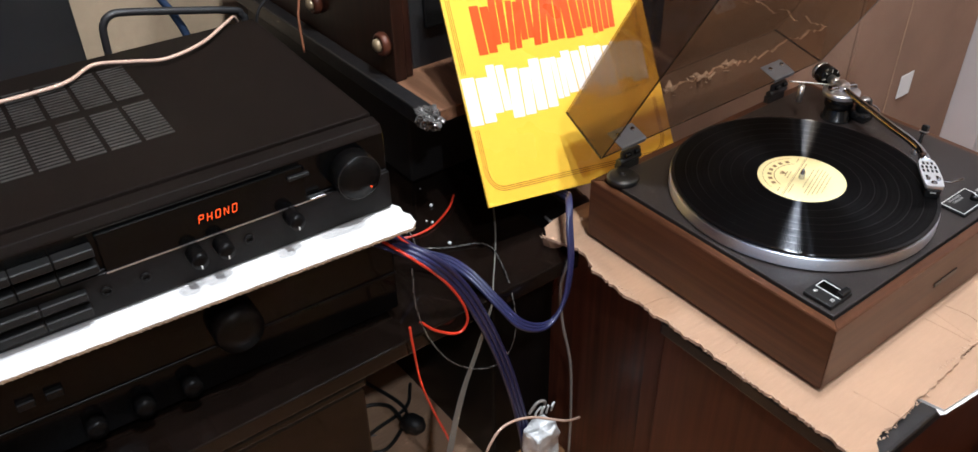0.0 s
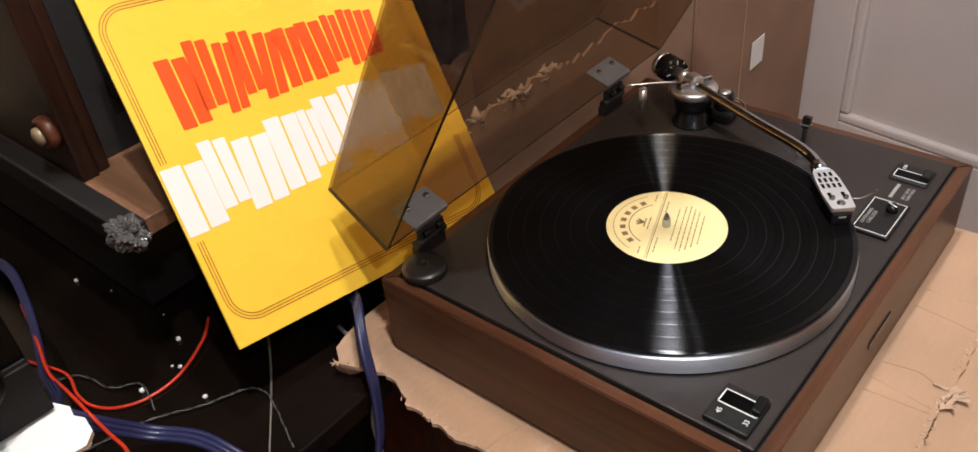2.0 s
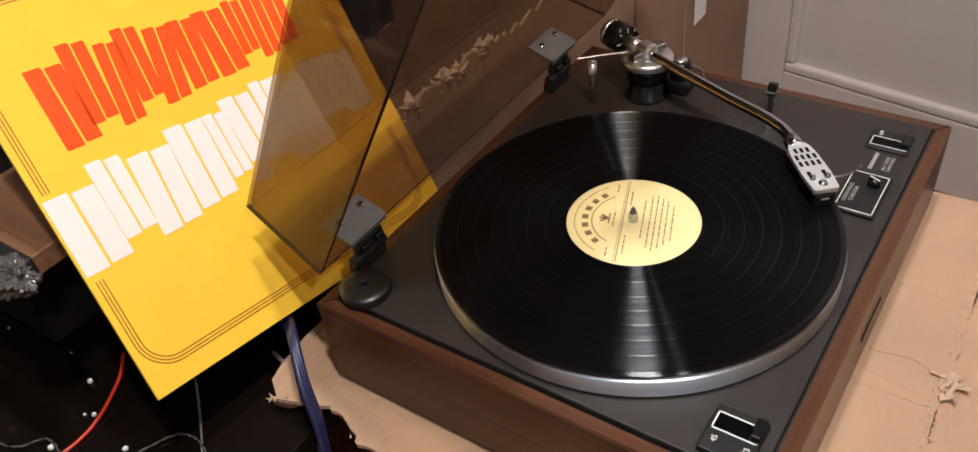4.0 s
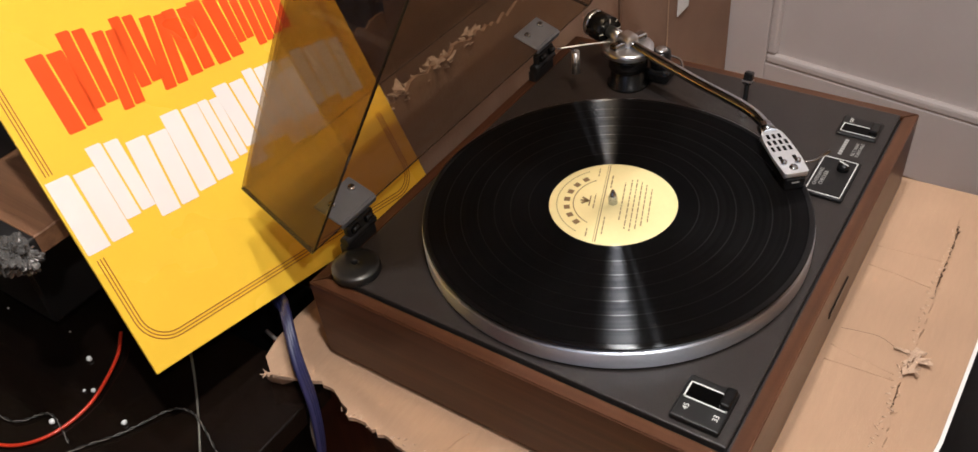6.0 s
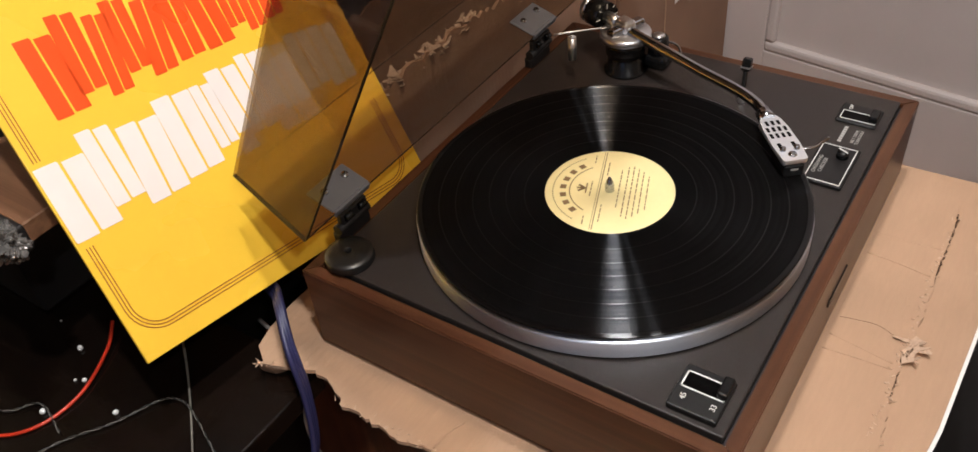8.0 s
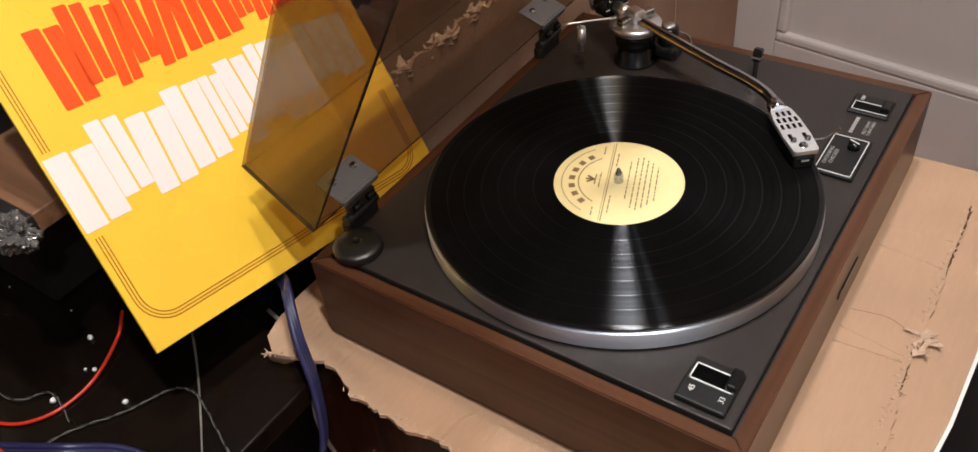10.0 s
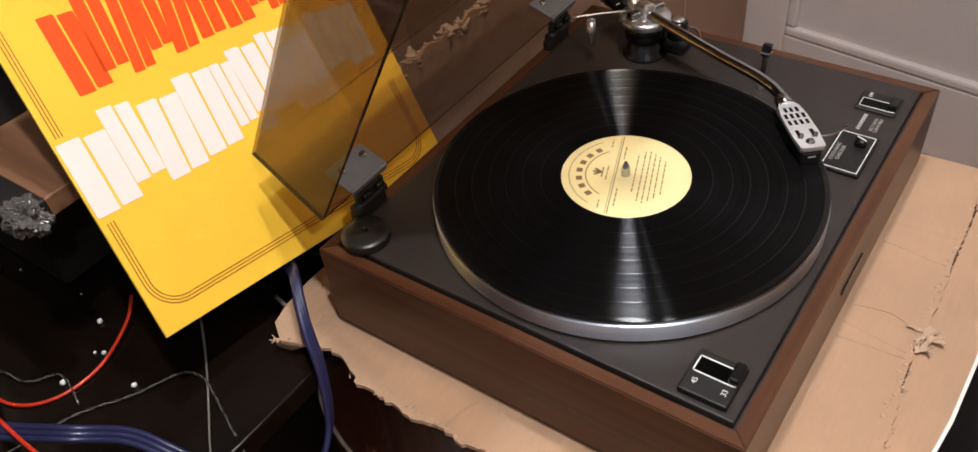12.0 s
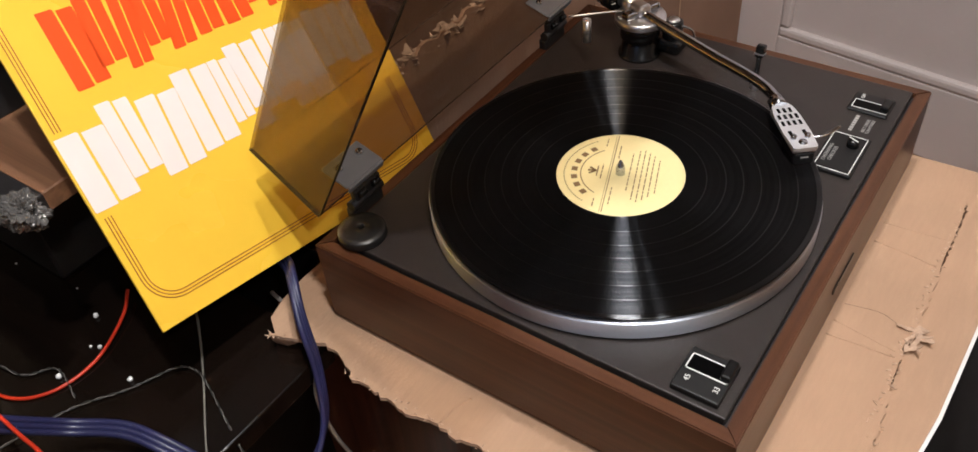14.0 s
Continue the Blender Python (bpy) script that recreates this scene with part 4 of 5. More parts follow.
ch = part("checker_knob", lathe([(0, 0), (0.005, 0), (0.0045, 0.006), (0, 0.0062)], 20), M_BLACKPL, ovh, m=T((0.310, 0.033, 0.0035)))
part("pointer", box(-0.0005, 0.0005, -0.0045, 0.0045, 0.0062, 0.0066), M_WHITEINK, ch, m=pose(0, 0, 0, 0, 0, -25))
# maker's plate with a plain bar, and its small print
text_mesh("BELT DRIVE\nTURNTABLE", 0.0038, T((0.346, 0.031, ZT + 0.0002)), M_GREYINK, tt, "lettering", 0.0001, 0.021)
bars = bmesh.new()
for k in range(7):
    box(0.3345 + 0.0035 * k, 0.3370 + 0.0035 * k, 0.0412, 0.0442, ZT, ZT + 0.0003, bm=bars)
part("maker_bar", bars, M_GREYINK, tt)
# power switch
pw = part("power_switch", box(0.362, 0.390, 0.021, 0.0545, 0, 0.0025, 0.001, 1), M_PLATE, tt, m=T((0, 0, ZT)))
fr = bmesh.new()
for a0, a1, b0, b1 in ((0.3655, 0.3785, 0.0225, 0.0232), (0.3655, 0.3785, 0.0513, 0.052), (0.3655, 0.3662, 0.0225, 0.052), (0.3778, 0.3785, 0.0225, 0.052)):
    box(a0, a1, b0, b1, 0.0025, 0.0028, bm=fr)
part("frame_line", fr, M_WHITEINK, pw)
part("slot", box(0.3664, 0.3776, 0.0234, 0.0511, 0.0024, 0.0026), M_DISPLAY, pw)
part("lever", box(0.366, 0.381, 0.022, 0.029, 0.0026, 0.009, 0.0015, 2), M_BLACKPL, pw)
text_mesh("OFF", 0.0042, T((0.3845, 0.047, 0.0027)) @ pose(0, 0, 0, 0, 0, 0), M_WHITEINK, pw, "lettering", 0.0001)

# 45 adapter in its seat
ad = tagged(part("single_adapter", lathe([(0.0028, 0.0), (0.0188, 0.0), (0.0195, 0.0012), (0.0193, 0.0062), (0.0186, 0.0072), (0.0150, 0.0080), (0.0036, 0.0094), (0.0028, 0.0090), (0.0028, 0.0)], 48), M_ADAPTER, m=T((0.0262, 0.3195, PZ + 0.003))), "round black adapter for singles lying on the deck", "adapter")

# hinges and lid
A = radians(60)
for hx in (0.038, 0.327):
    hg = part("hinge", box(hx, hx + 0.036, D - 0.010, D - 0.001, H - 0.002, H + 0.010, 0.002, 2), M_BLACKPL2, tt)
    part("barrel", tube([(hx, D - 0.008, H + 0.014), (hx + 0.036, D - 0.008, H + 0.014)], 0.0045, 12, 0), M_BLACKPL2, hg)
    # added black block that stands for the deep shade under the hinge plate
    part("hinge_shade_block", box(hx + 0.004, hx + 0.035, D - 0.0115, D - 0.005, H + 0.009, H + 0.027, 0.002, 2), M_BLACKPL2, hg)
    for knot in (hx + 0.007, hx + 0.023):
        part("knuckle", tube([(knot, D - 0.0125, H + 0.023), (knot + 0.008, D - 0.0125, H + 0.023)], 0.0030, 12, 0), M_BLACKPL, hg)

# the lid, in its own frame: x along the hinge, y along the back wall away from the rim, z up the open rim
LW0, LW1, LD, LH, LT = -0.001, W + 0.001, 0.078, 0.345, 0.0032
rise = Vector((0, -math.cos(A), math.sin(A)))
back = Vector((0, 0.947, 0.320))
LM = Matrix(((1, 0, 0, 0), (0, back.y, rise.y, 0.332), (0, back.z, rise.z, H + 0.038), (0, 0, 0, 1)))
lid = new("dust_cover")
lid.parent = tt
lid["label"] = "smoked acrylic dustcover, open"


def taper(b):
    """The moulded sides lean in a little towards the top panel."""
    mid = (LW0 + LW1) / 2
    for q in b.verts:
        q.co.x = mid + (q.co.x - mid) * (1 - 0.052 * max(0.0, q.co.y) / LD)


def pane(name, b):
    taper(b)
    b.transform(LM)
    ob = part(name, b, M_LID, lid)
    return ob


pane("back_wall", box(LW0 + LT, LW1 - LT, 0, LD, 0, LT))
pane("top_panel", box(LW0, LW1, LD, LD + LT, 0, LH))
pane("side_wall", box(LW0, LW0 + LT, 0, LD, 0, LH))
pane("side_wall", box(LW1 - LT, LW1, 0, LD, 0, LH))
pane("front_wall", box(LW0 + LT, LW1 - LT, 0, LD, LH - LT, LH))
ed = bmesh.new()
for x in (LW0 - 0.0002, LW1 - LT - 0.0002):
    box(x, x + LT + 0.0004, -0.0006, -0.0002, 0, LH, bm=ed)
    box(x, x + LT + 0.0004, 0, LD + LT, -0.0006, -0.0002, bm=ed)
box(LW0 + LT, LW1 - LT, -0.0006, -0.0002, 0.0, LT, bm=ed)
taper(ed)
ed.transform(LM)
part("polished_edge", ed, M_LIDEDGE, lid)
BM = Matrix(((1, 0, 0, 0), (0, back.y, -back.z, 0.332), (0, back.z, back.y, H + 0.038), (0, 0, 0, 1)))
for hx in (0.0302, 0.3195):
    b = box(hx, hx + 0.0425, -0.0005, 0.0265, LT + 0.0006, LT + 0.0026, 0.0008, 1)
    box(hx + 0.001, hx + 0.0415, -0.0027, -0.0005, LT - 0.0035, LT + 0.0026, 0.0006, 1, bm=b)
    pl = part("hinge_plate", b, M_STEEL, lid, "blue-grey steel hinge plate with two screws", BM)
    for sx in (0.0105, 0.0345):
        part("screw", lathe([(0, 0.0022), (0.0028, 0.0020), (0.0036, 0), (0, 0)], 16), M_CHROME, pl, m=T((hx + sx, 0.0172, LT + 0.0022)))
        part("screw_slot", box(-0.0024, 0.0024, -0.0004, 0.0004, 0.0019, 0.0024), M_BLACKPL, pl, m=T((hx + sx, 0.0172, LT + 0.0022)) @ pose(0, 0, 0, 0, 0, 40))

# tonearm
PV = Vector((0.361, 0.2535))
arm_base = part("arm_base", lathe([(0, 0), (0.0200, 0), (0.0200, 0.0025), (0.0170, 0.004), (0.0165, 0.014), (0.0150, 0.015), (0.0150, 0.019), (0.0185, 0.0198), (0.0185, 0.030), (0.017, 0.033), (0, 0.033)], 48), M_BLACKPL, tt, "black tonearm base", T((PV.x, PV.y, ZT)))
AZ = ZT + 0.044
yoke = part("gimbal", lathe([(0, 0.038), (0.020, 0.038), (0.0240, 0.0405), (0.0240, 0.0455), (0.022, 0.047), (0.0, 0.047)], 48), M_SATIN, tt, "satin metal bearing yoke", T((PV.x, PV.y, ZT - 0.005)))
u = (Vector((0.2955, 0.094)) - PV).normalized()
v = Vector((-u.y, u.x))
R = Matrix(((u.x, v.x, 0, PV.x), (u.y, v.y, 0, PV.y), (0, 0, 1, 0), (0, 0, 0, 1)))
part("bearing_block", box(-0.010, 0.008, -0.0075, 0.0075, 0.046, 0.058, 0.004, 3), M_SATIN, yoke, m=R.to_3x3().to_4x4())
for s in (-1, 1):
    part("bearing_arm", box(-0.0050, 0.0050, s * 0.013 - 0.007, s * 0.013 + 0.007, 0.047, 0.0535, 0.002, 2), M_CHROME, yoke, m=R.to_3x3().to_4x4())
Aq = lambda a, b, z: (PV.x + u.x * a + v.x * b, PV.y + u.y * a + v.y * b, z)
HEAD0 = Vector((0.2935, 0.0945))
part("arm_tube", tube([Aq(-0.012, 0, AZ + 0.001), Aq(0.018, 0, AZ - 0.001), (0.339, 0.195, AZ - 0.003), (0.328, 0.163, AZ - 0.005), (0.318, 0.130, AZ - 0.007), (0.311, 0.112, AZ - 0.009), (0.3015, 0.100, AZ - 0.0095), (0.2945, 0.0945, AZ - 0.010)], 0.0047, 16, 10), M_CHROME, tt, "chrome S-shaped tonearm tube")
part("collar", tube([(0.2985, 0.0980, AZ - 0.0098), (0.2895, 0.0905, AZ - 0.0102)], 0.0066, 20, 0), M_CHROME, tt)
# counterweight
cwb = tube([Aq(-0.047, 0, AZ + 0.001), Aq(-0.027, 0, AZ + 0.001)], 0.0138, 36, 0)
bmesh.ops.bevel(cwb, geom=[e for e in cwb.edges if len(e.link_faces) == 2 and any(len(f.verts) > 6 for f in e.link_faces)], offset=0.002, segments=2, affect="EDGES")
cwo = part("counterweight", cwb, M_BLACKPL, tt, "black counterweight with a white scale")
part("weight_rim", tube([Aq(-0.052, 0, AZ + 0.001), Aq(-0.0465, 0, AZ + 0.001)], 0.0132, 36, 0), M_SATIN, cwo)
part("stub", tube([Aq(-0.027, 0, AZ + 0.001), Aq(-0.009, 0, AZ + 0.001)], 0.0060, 20, 0), M_SATIN, cwo)
tk = bmesh.new()
for k in range(8):
    a = 2 * math.pi * k / 8
    b = box(-0.0004, 0.0004, 0.0105 if k % 2 else 0.0085, 0.0132, 0, 0.0004)
    merge(tk, b, pose(0, 0, 0, 0, 0, math.degrees(a)))
RR = Matrix(((0, v.x, u.x, Aq(-0.0269, 0, 0)[0]), (0, v.y, u.y, Aq(-0.0269, 0, 0)[1]), (1, 0, 0, AZ + 0.001), (0, 0, 0, 1)))
part("scale_mark", tk, M_WHITEINK, cwo, m=RR)
# lateral balance rod and its post
part("balance_rod", tube([(0.318, 0.306, AZ + 0.003), (0.334, 0.288, AZ + 0.003), (0.352, 0.268, AZ + 0.002)], 0.0009, 8, 4), M_SATIN, tt, "thin metal balance rod")
part("balance_weight", tube([(0.3240, 0.2900, AZ - 0.022), (0.3240, 0.2900, AZ + 0.001)], 0.0040, 20, 0), M_SATIN, tt, "hanging satin metal balance weight")
part("thread", tube([(0.3240, 0.2900, AZ + 0.001), (0.3255, 0.2975, AZ + 0.003)], 0.0006, 6, 0), M_CHROME, tt)
# anti-skate dial
dial = part("antiskate_dial", lathe([(0, 0), (0.0095, 0), (0.0098, 0.022), (0.0092, 0.030), (0.0075, 0.0312), (0, 0.0312)], 32), M_BLACKPL, tt, m=T((0.3815, 0.2290, ZT)))
part("cap", lathe([(0, 0.0312), (0.0062, 0.0312), (0.0056, 0.0325), (0, 0.0327)], 24), M_SATIN, dial)
part("dial_base", box(-0.012, 0.012, -0.012, 0.02, 0, 0.014, 0.004, 2), M_BLACKPL, dial)
part("wire", tube([(0.387, 0.222, ZT + 0.024), (0.392, 0.213, ZT + 0.018), (0.390, 0.208, ZT + 0.004)], 0.0012, 6, 5), M_CHROME, tt)
# arm rest and lift lever
part("arm_rest", lathe([(0, 0), (0.005, 0), (0.004, 0.003), (0.0028, 0.010), (0, 0.010)], 16), M_SATIN, tt, m=T((0.357, 0.135, ZT)))
lv = part("lift_lever", tube([(0.372, 0.140, ZT), (0.374, 0.1405, ZT + 0.008), (0.379, 0.142, ZT + 0.018)], 0.0022, 10, 4), M_BLACKPL, tt)
part("lever_tip", box(-0.004, 0.004, -0.004, 0.004, 0, 0.012, 0.0015, 2), M_BLACKPL, lv, m=T((0.3795, 0.142, ZT + 0.017)) @ pose(0, 0, 0, 0, 14, 0))
part("lever_band", box(-0.0043, 0.0043, -0.0043, 0.0043, 0.003, 0.0045), M_SATIN, lv, m=T((0.3795, 0.142, ZT + 0.017)) @ pose(0, 0, 0, 0, 14, 0))

# headshell, its long axis along h
h0, h1 = Vector((0.292, 0.0925)), Vector((0.246, 0.0535))
hu = (h1 - h0).normalized()
hv = Vector((-hu.y, hu.x))
HM = Matrix(((hu.x, hv.x, 0, h0.x), (hu.y, hv.y, 0, h0.y), (0, 0, 1, ZT + 0.0345), (0, 0, 0, 1)))
outline = [(0.0, -0.0055), (0.006, -0.0085), (0.018, -0.0102), (0.040, -0.0108), (0.059, -0.0095), (0.0605, -0.008), (0.0605, 0.008), (0.059, 0.0095), (0.040, 0.0108), (0.018, 0.0102), (0.006, 0.0085), (0.0, 0.0055)]
hs = part("headshell", slab(outline, 0.0, 0.0028), M_HEAD, tt, "perforated satin metal headshell", HM)
hl = bmesh.new()
for row, cols in ((0.011, 3), (0.0195, 4), (0.028, 4)):
    for k in range(cols):
        yy = (k - (cols - 1) / 2) * 0.0046
        box(row - 0.003, row + 0.003, yy - 0.0012, yy + 0.0012, 0.0026, 0.0031, 0.0004, 1, bm=hl)
for yy in (-0.0055, 0.0055):
    box(0.038, 0.046, yy - 0.0015, yy + 0.0015, 0.0026, 0.0031, 0.0004, 1, bm=hl)
part("perforation", hl, M_DISPLAY, hs)
for yy in (-0.0055, 0.0055):
    part("screw", lathe([(0, 0.003), (0.0022, 0.0028), (0.0024, 0)], 14), M_CHROME, hs, m=T((0.047, yy, 0.0028)))
part("boss", lathe([(0, 0.0012), (0.003, 0.001), (0.0036, 0)], 18), M_CHROME, hs, m=T((0.053, 0.0, 0.0028)))
part("finger_lift", tube([(0.046, 0.010, 0.001), (0.047, 0.018, 0.0015), (0.0455, 0.026, 0.004), (0.043, 0.032, 0.0055)], 0.0011, 8, 6), M_CHROME, hs)
part("shell_side", box(0.006, 0.059, -0.0095, 0.0095, -0.003, 0.0, 0.0008, 1), M_SATIN, hs)
ct = part("cartridge", box(0.034, 0.060, -0.008, 0.008, -0.014, -0.003, 0.0012, 1), M_BLACKPL, hs, "black cartridge")
part("stylus", box(0.050, 0.0545, -0.002, 0.002, -0.0175, -0.014, 0.0006, 1), M_BLACKPL2, ct)
part("cartridge_print", box(0.0598, 0.0602, -0.003, 0.003, -0.0075, -0.006), M_GREYINK, ct)

# ---------------- the record ----------------
rz = CZ + ZT + 0.0187
record = thing("vinyl_record", T((C[0], C[1], rz)) @ pose(0, 0, 0, 0, 0, 20), "black vinyl record with a cream paper label on the platter", "record")
prof, mats_ = [(0.0037, 0.0)], []
prof += [(0.149, 0.0)]
mats_ += [1]
prof += [(0.1505, 0.0009), (0.1502, 0.0019), (0.1488, 0.0022), (0.1462, 0.0018)]
mats_ += [1, 1, 1, 1]
gaps = [0.1462, 0.1325, 0.1195, 0.1060, 0.0930, 0.0800, 0.0655]
groove_r = random.Random(5)
for a, b in zip(gaps, gaps[1:]):
    # loud and quiet passages of each song
    cuts = sorted(groove_r.uniform(0.08, 0.95) for k in range(7))
    for k, c in enumerate(cuts):
        prof.append((a + (b + 0.0009 - a) * c, 0.0018))
        mats_.append((0, 2, 0, 3, 2, 0, 3)[k])
    prof += [(b + 0.0009, 0.0018), (b + 0.0006, 0.0018), (b + 0.0001, 0.0018), (b, 0.0018)]
    mats_ += [0, 1, 1, 1]
prof += [(0.0560, 0.0018), (0.0540, 0.0022), (0.0505, 0.0022), (0.0037, 0.0022), (0.0037, 0.0)]
mats_ += [3, 3, 0, 1, 1]
part("disc", lathe(prof, 180, mats_), [M_VINYL, M_VINYL_GAP, M_VINYL_QUIET, M_VINYL_LOUD], record)
lab = part("paper_label", lathe([(0.0037, 0.0022), (0.0037, 0.0025), (0.0495, 0.0025), (0.050, 0.0022)], 96), M_LABEL, record, "cream paper label with brown print")
# print on the label: an arc of plain bars for the maker's name, a rule and lines of unreadable text
pr = bmesh.new()
for k in range(7):
    a = math.radians(90 + (3 - k) * 15.5)
    w = 0.0072
    merge(pr, box(-w / 2 + 0.0012, w / 2 - 0.0012, 0.0338, 0.0335 + 0.0050, 0.0025, 0.00265), pose(0, 0, 0, 0, 0, math.degrees(a) - 90))
for k in range(2):
    for j in range(40):
        a = 90 + (j - 19.5) * 2.9
        r0 = 0.0435 if k else 0.0305
        merge(pr, box(-0.0007, 0.0007, r0, r0 + 0.0008, 0.0025, 0.00262), pose(0, 0, 0, 0, 0, a - 90))
box(-0.0475, 0.0475, 0.0072, 0.0079, 0.0025, 0.00262, bm=pr)
box(-0.0475, 0.0475, 0.0090, 0.0094, 0.0025, 0.00262, bm=pr)
r2 = random.Random(21)
for y, w, x0 in ((0.0035, 0.020, -0.038), (0.0035, 0.016, 0.018), (-0.0075, 0.046, -0.020), (-0.0125, 0.060, -0.030), (-0.0165, 0.064, -0.032), (-0.0205, 0.058, -0.029), (-0.0245, 0.050, -0.025), (-0.0290, 0.040, -0.020), (0.014, 0.018, -0.009), (0.0150, 0.010, -0.042), (0.0150, 0.010, 0.032)):
    x = x0
    while x < x0 + w:
        L = r2.uniform(0.002, 0.007)
        box(x, min(x + L, x0 + w), y, y + 0.0009, 0.0025, 0.00262, bm=pr)
        x += L + 0.0012
tagged(part("print", pr, M_INK, lab, "brown printed bars and lines"), kind="stuff")
em = bmesh.new()
for a in (-35, 0, 35):
    merge(em, box(-0.0009, 0.0009, 0.0, 0.0065, 0.0025, 0.0027), T((0, 0.019, 0)) @ pose(0, 0, 0, 0, 0, a))
box(-0.006, 0.006, 0.0175, 0.0185, 0.0025, 0.0027, bm=em)
part("emblem", em, M_INK, lab)

# ---------------- the sleeve ----------------
SC = Vector((-0.116, 0.401, 0.4795))
SN = Vector((0.0, -0.829, 0.559)).normalized()
SX = (Vector((0.192, 0.375, 0.440)) - SC)
SX = (SX - SN * SX.dot(SN)).normalized()
SY = SN.cross(SX).normalized()
SM = Matrix(((SX.x, SY.x, SN.x, SC.x), (SX.y, SY.y, SN.y, SC.y), (SX.z, SY.z, SN.z, SC.z), (0, 0, 0, 1)))
S = 0.313
sleeve = thing("record_sleeve", SM, "yellow record sleeve with red and white bars leaning behind the turntable", "record sleeve")
part("cover", box(0, S, 0, S, -0.003, 0, 0.0006, 2), M_YELLOW, sleeve)


def rounded(x0, x1, y0, y1, r, n=8):
    pts = []
    for cx, cy, a0 in ((x1 - r, y1 - r, 0), (x0 + r, y1 - r, 90), (x0 + r, y0 + r, 180), (x1 - r, y0 + r, 270)):
        for k in range(n + 1):
            a = radians(a0 + 90 * k / n)
            pts.append((cx + r * math.cos(a), cy + r * math.sin(a)))
    return pts


for ins in (0.0150, 0.0175, 0.0200):
    pts = rounded(ins - 0.0095, S - ins, ins + 0.0012, S - ins, 0.026 - (ins - 0.0150))
    pieces = [[]]
    for p, q in zip(pts, pts[1:] + pts[:1]):
        p, q = Vector(p), Vector(q)
        n = max(1, int((q - p).length / 0.004))
        for k in range(n):
            a, c = p + (q - p) * k / n, p + (q - p) * (k + 1) / n
            mid = (a + c) / 2
            if 0.096 < mid.y < 0.164 and (mid.x < 0.03 or mid.x > S - 0.03):
                if pieces[-1]:
                    pieces.append([])
                continue
            pieces[-1].append((a, c))
    for piece in (pieces[-1] + pieces[0], *pieces[1:-1]):
        line = [piece[0][0]] + [c for a, c in piece]
        b = bmesh.new()
        prev = None
        for k, p in enumerate(line):
            d = (line[min(k + 1, len(line) - 1)] - line[max(k - 1, 0)]).normalized()
            w = Vector((-d.y, d.x)) * 0.0004
            row = [b.verts.new((*v2, z)) for v2, z in ((p - w, 0.0001), (p + w, 0.0001), (p + w, 0.0003), (p - w, 0.0003))]
            if prev:
                for e in range(4):
                    b.faces.new((prev[e], prev[(e + 1) % 4], row[(e + 1) % 4], row[e]))
            prev = row
        part("border_line", b, M_LINE, sleeve)


def title_bars(material, y0, spans, label):
    """Two plain upright bars to a letter. spans: left edge, width, foot and height, in millimetres."""
    for x, w, dy, h, lean in spans:
        for f0, f1, cut in ((0.0, 0.49, 0.0), (0.535, 1.0, 2.0)):
            xa, xb, ya, yb = x + w * f0, x + w * f1 - 0.5, y0 + dy + cut * 0.5, y0 + dy + h - cut
            pts = [(xa + lean, ya + 1.0), (xa + lean + 1.0, ya), (xb + lean, ya), (xb - lean, yb - 1.2), (xb - lean - 1.2, yb), (xa - lean, yb)]
            part("title_bar", slab([(px * 0.001, py * 0.001) for px, py in pts], 0.0001, 0.0004), material, sleeve, label)


title_bars(M_RED, 184, [(36, 28, 0, 61, 0), (63, 22, 10, 61, -2), (86, 19, 1, 62, -4), (105, 20, 12, 57, -2), (125, 22, 3, 59, -5), (148, 24, 6, 55, -2), (173, 27, 6, 55, 0), (201, 17, 16, 46, -1), (219, 18, 8, 55, -2), (238, 20, 12, 46, -2)], "plain orange-red bar")
title_bars(M_SLEEVEWHITE, 100, [(2, 38, 0, 59, 0), (40, 26, 11, 60, 0), (67, 35, 1, 62, -2), (103, 34, 5, 66, -1), (138, 19, 15, 54, 0), (157, 30, 20, 55, 1), (188, 22, 26, 52, 0), (210, 29, 20, 56, 0), (240, 26, 26, 52, 0), (267, 28, 20, 56, 0)], "plain white bar")


# ---------------- cables, straps and crumbs ----------------
def cable(name, points, radius, material, label, category="cable", sides=8, group=""):
    return tagged(part(name, tube(points, radius, sides), material), label, category, group)


# three-cored blue cable, from the amplifier to the turntable
def ribbon(name, points, label, spread=(0.0042, 0.0, 0.0012), r=0.0027):
    c = thing(name, T(points[0]), label, "cable")
    o = Vector(points[0])
    for k in (-1, 0, 1):
        part("strand", tube([Vector(p) - o + Vector(spread) * k for p in points], r, 10), M_BLUE, c)
    return c


ribbon("blue_cable", [(-0.252, 0.52, 0.485), (-0.248, 0.47, 0.484), (-0.233, 0.45, 0.469), (-0.199, 0.440, 0.430), (-0.175, 0.405, 0.424), (-0.165, 0.370, 0.416), (-0.152, 0.336, 0.390), (-0.134, 0.314, 0.362), (-0.098, 0.308, 0.346), (-0.066, 0.314, 0.365), (-0.049, 0.324, 0.412), (-0.037, 0.342, 0.452), (-0.016, 0.368, 0.468), (0.0, 0.392, 0.455), (0.015, 0.425, 0.440)], "dark blue three-core cable looping to the turntable", (0.0038, 0.0018, 0.0012))
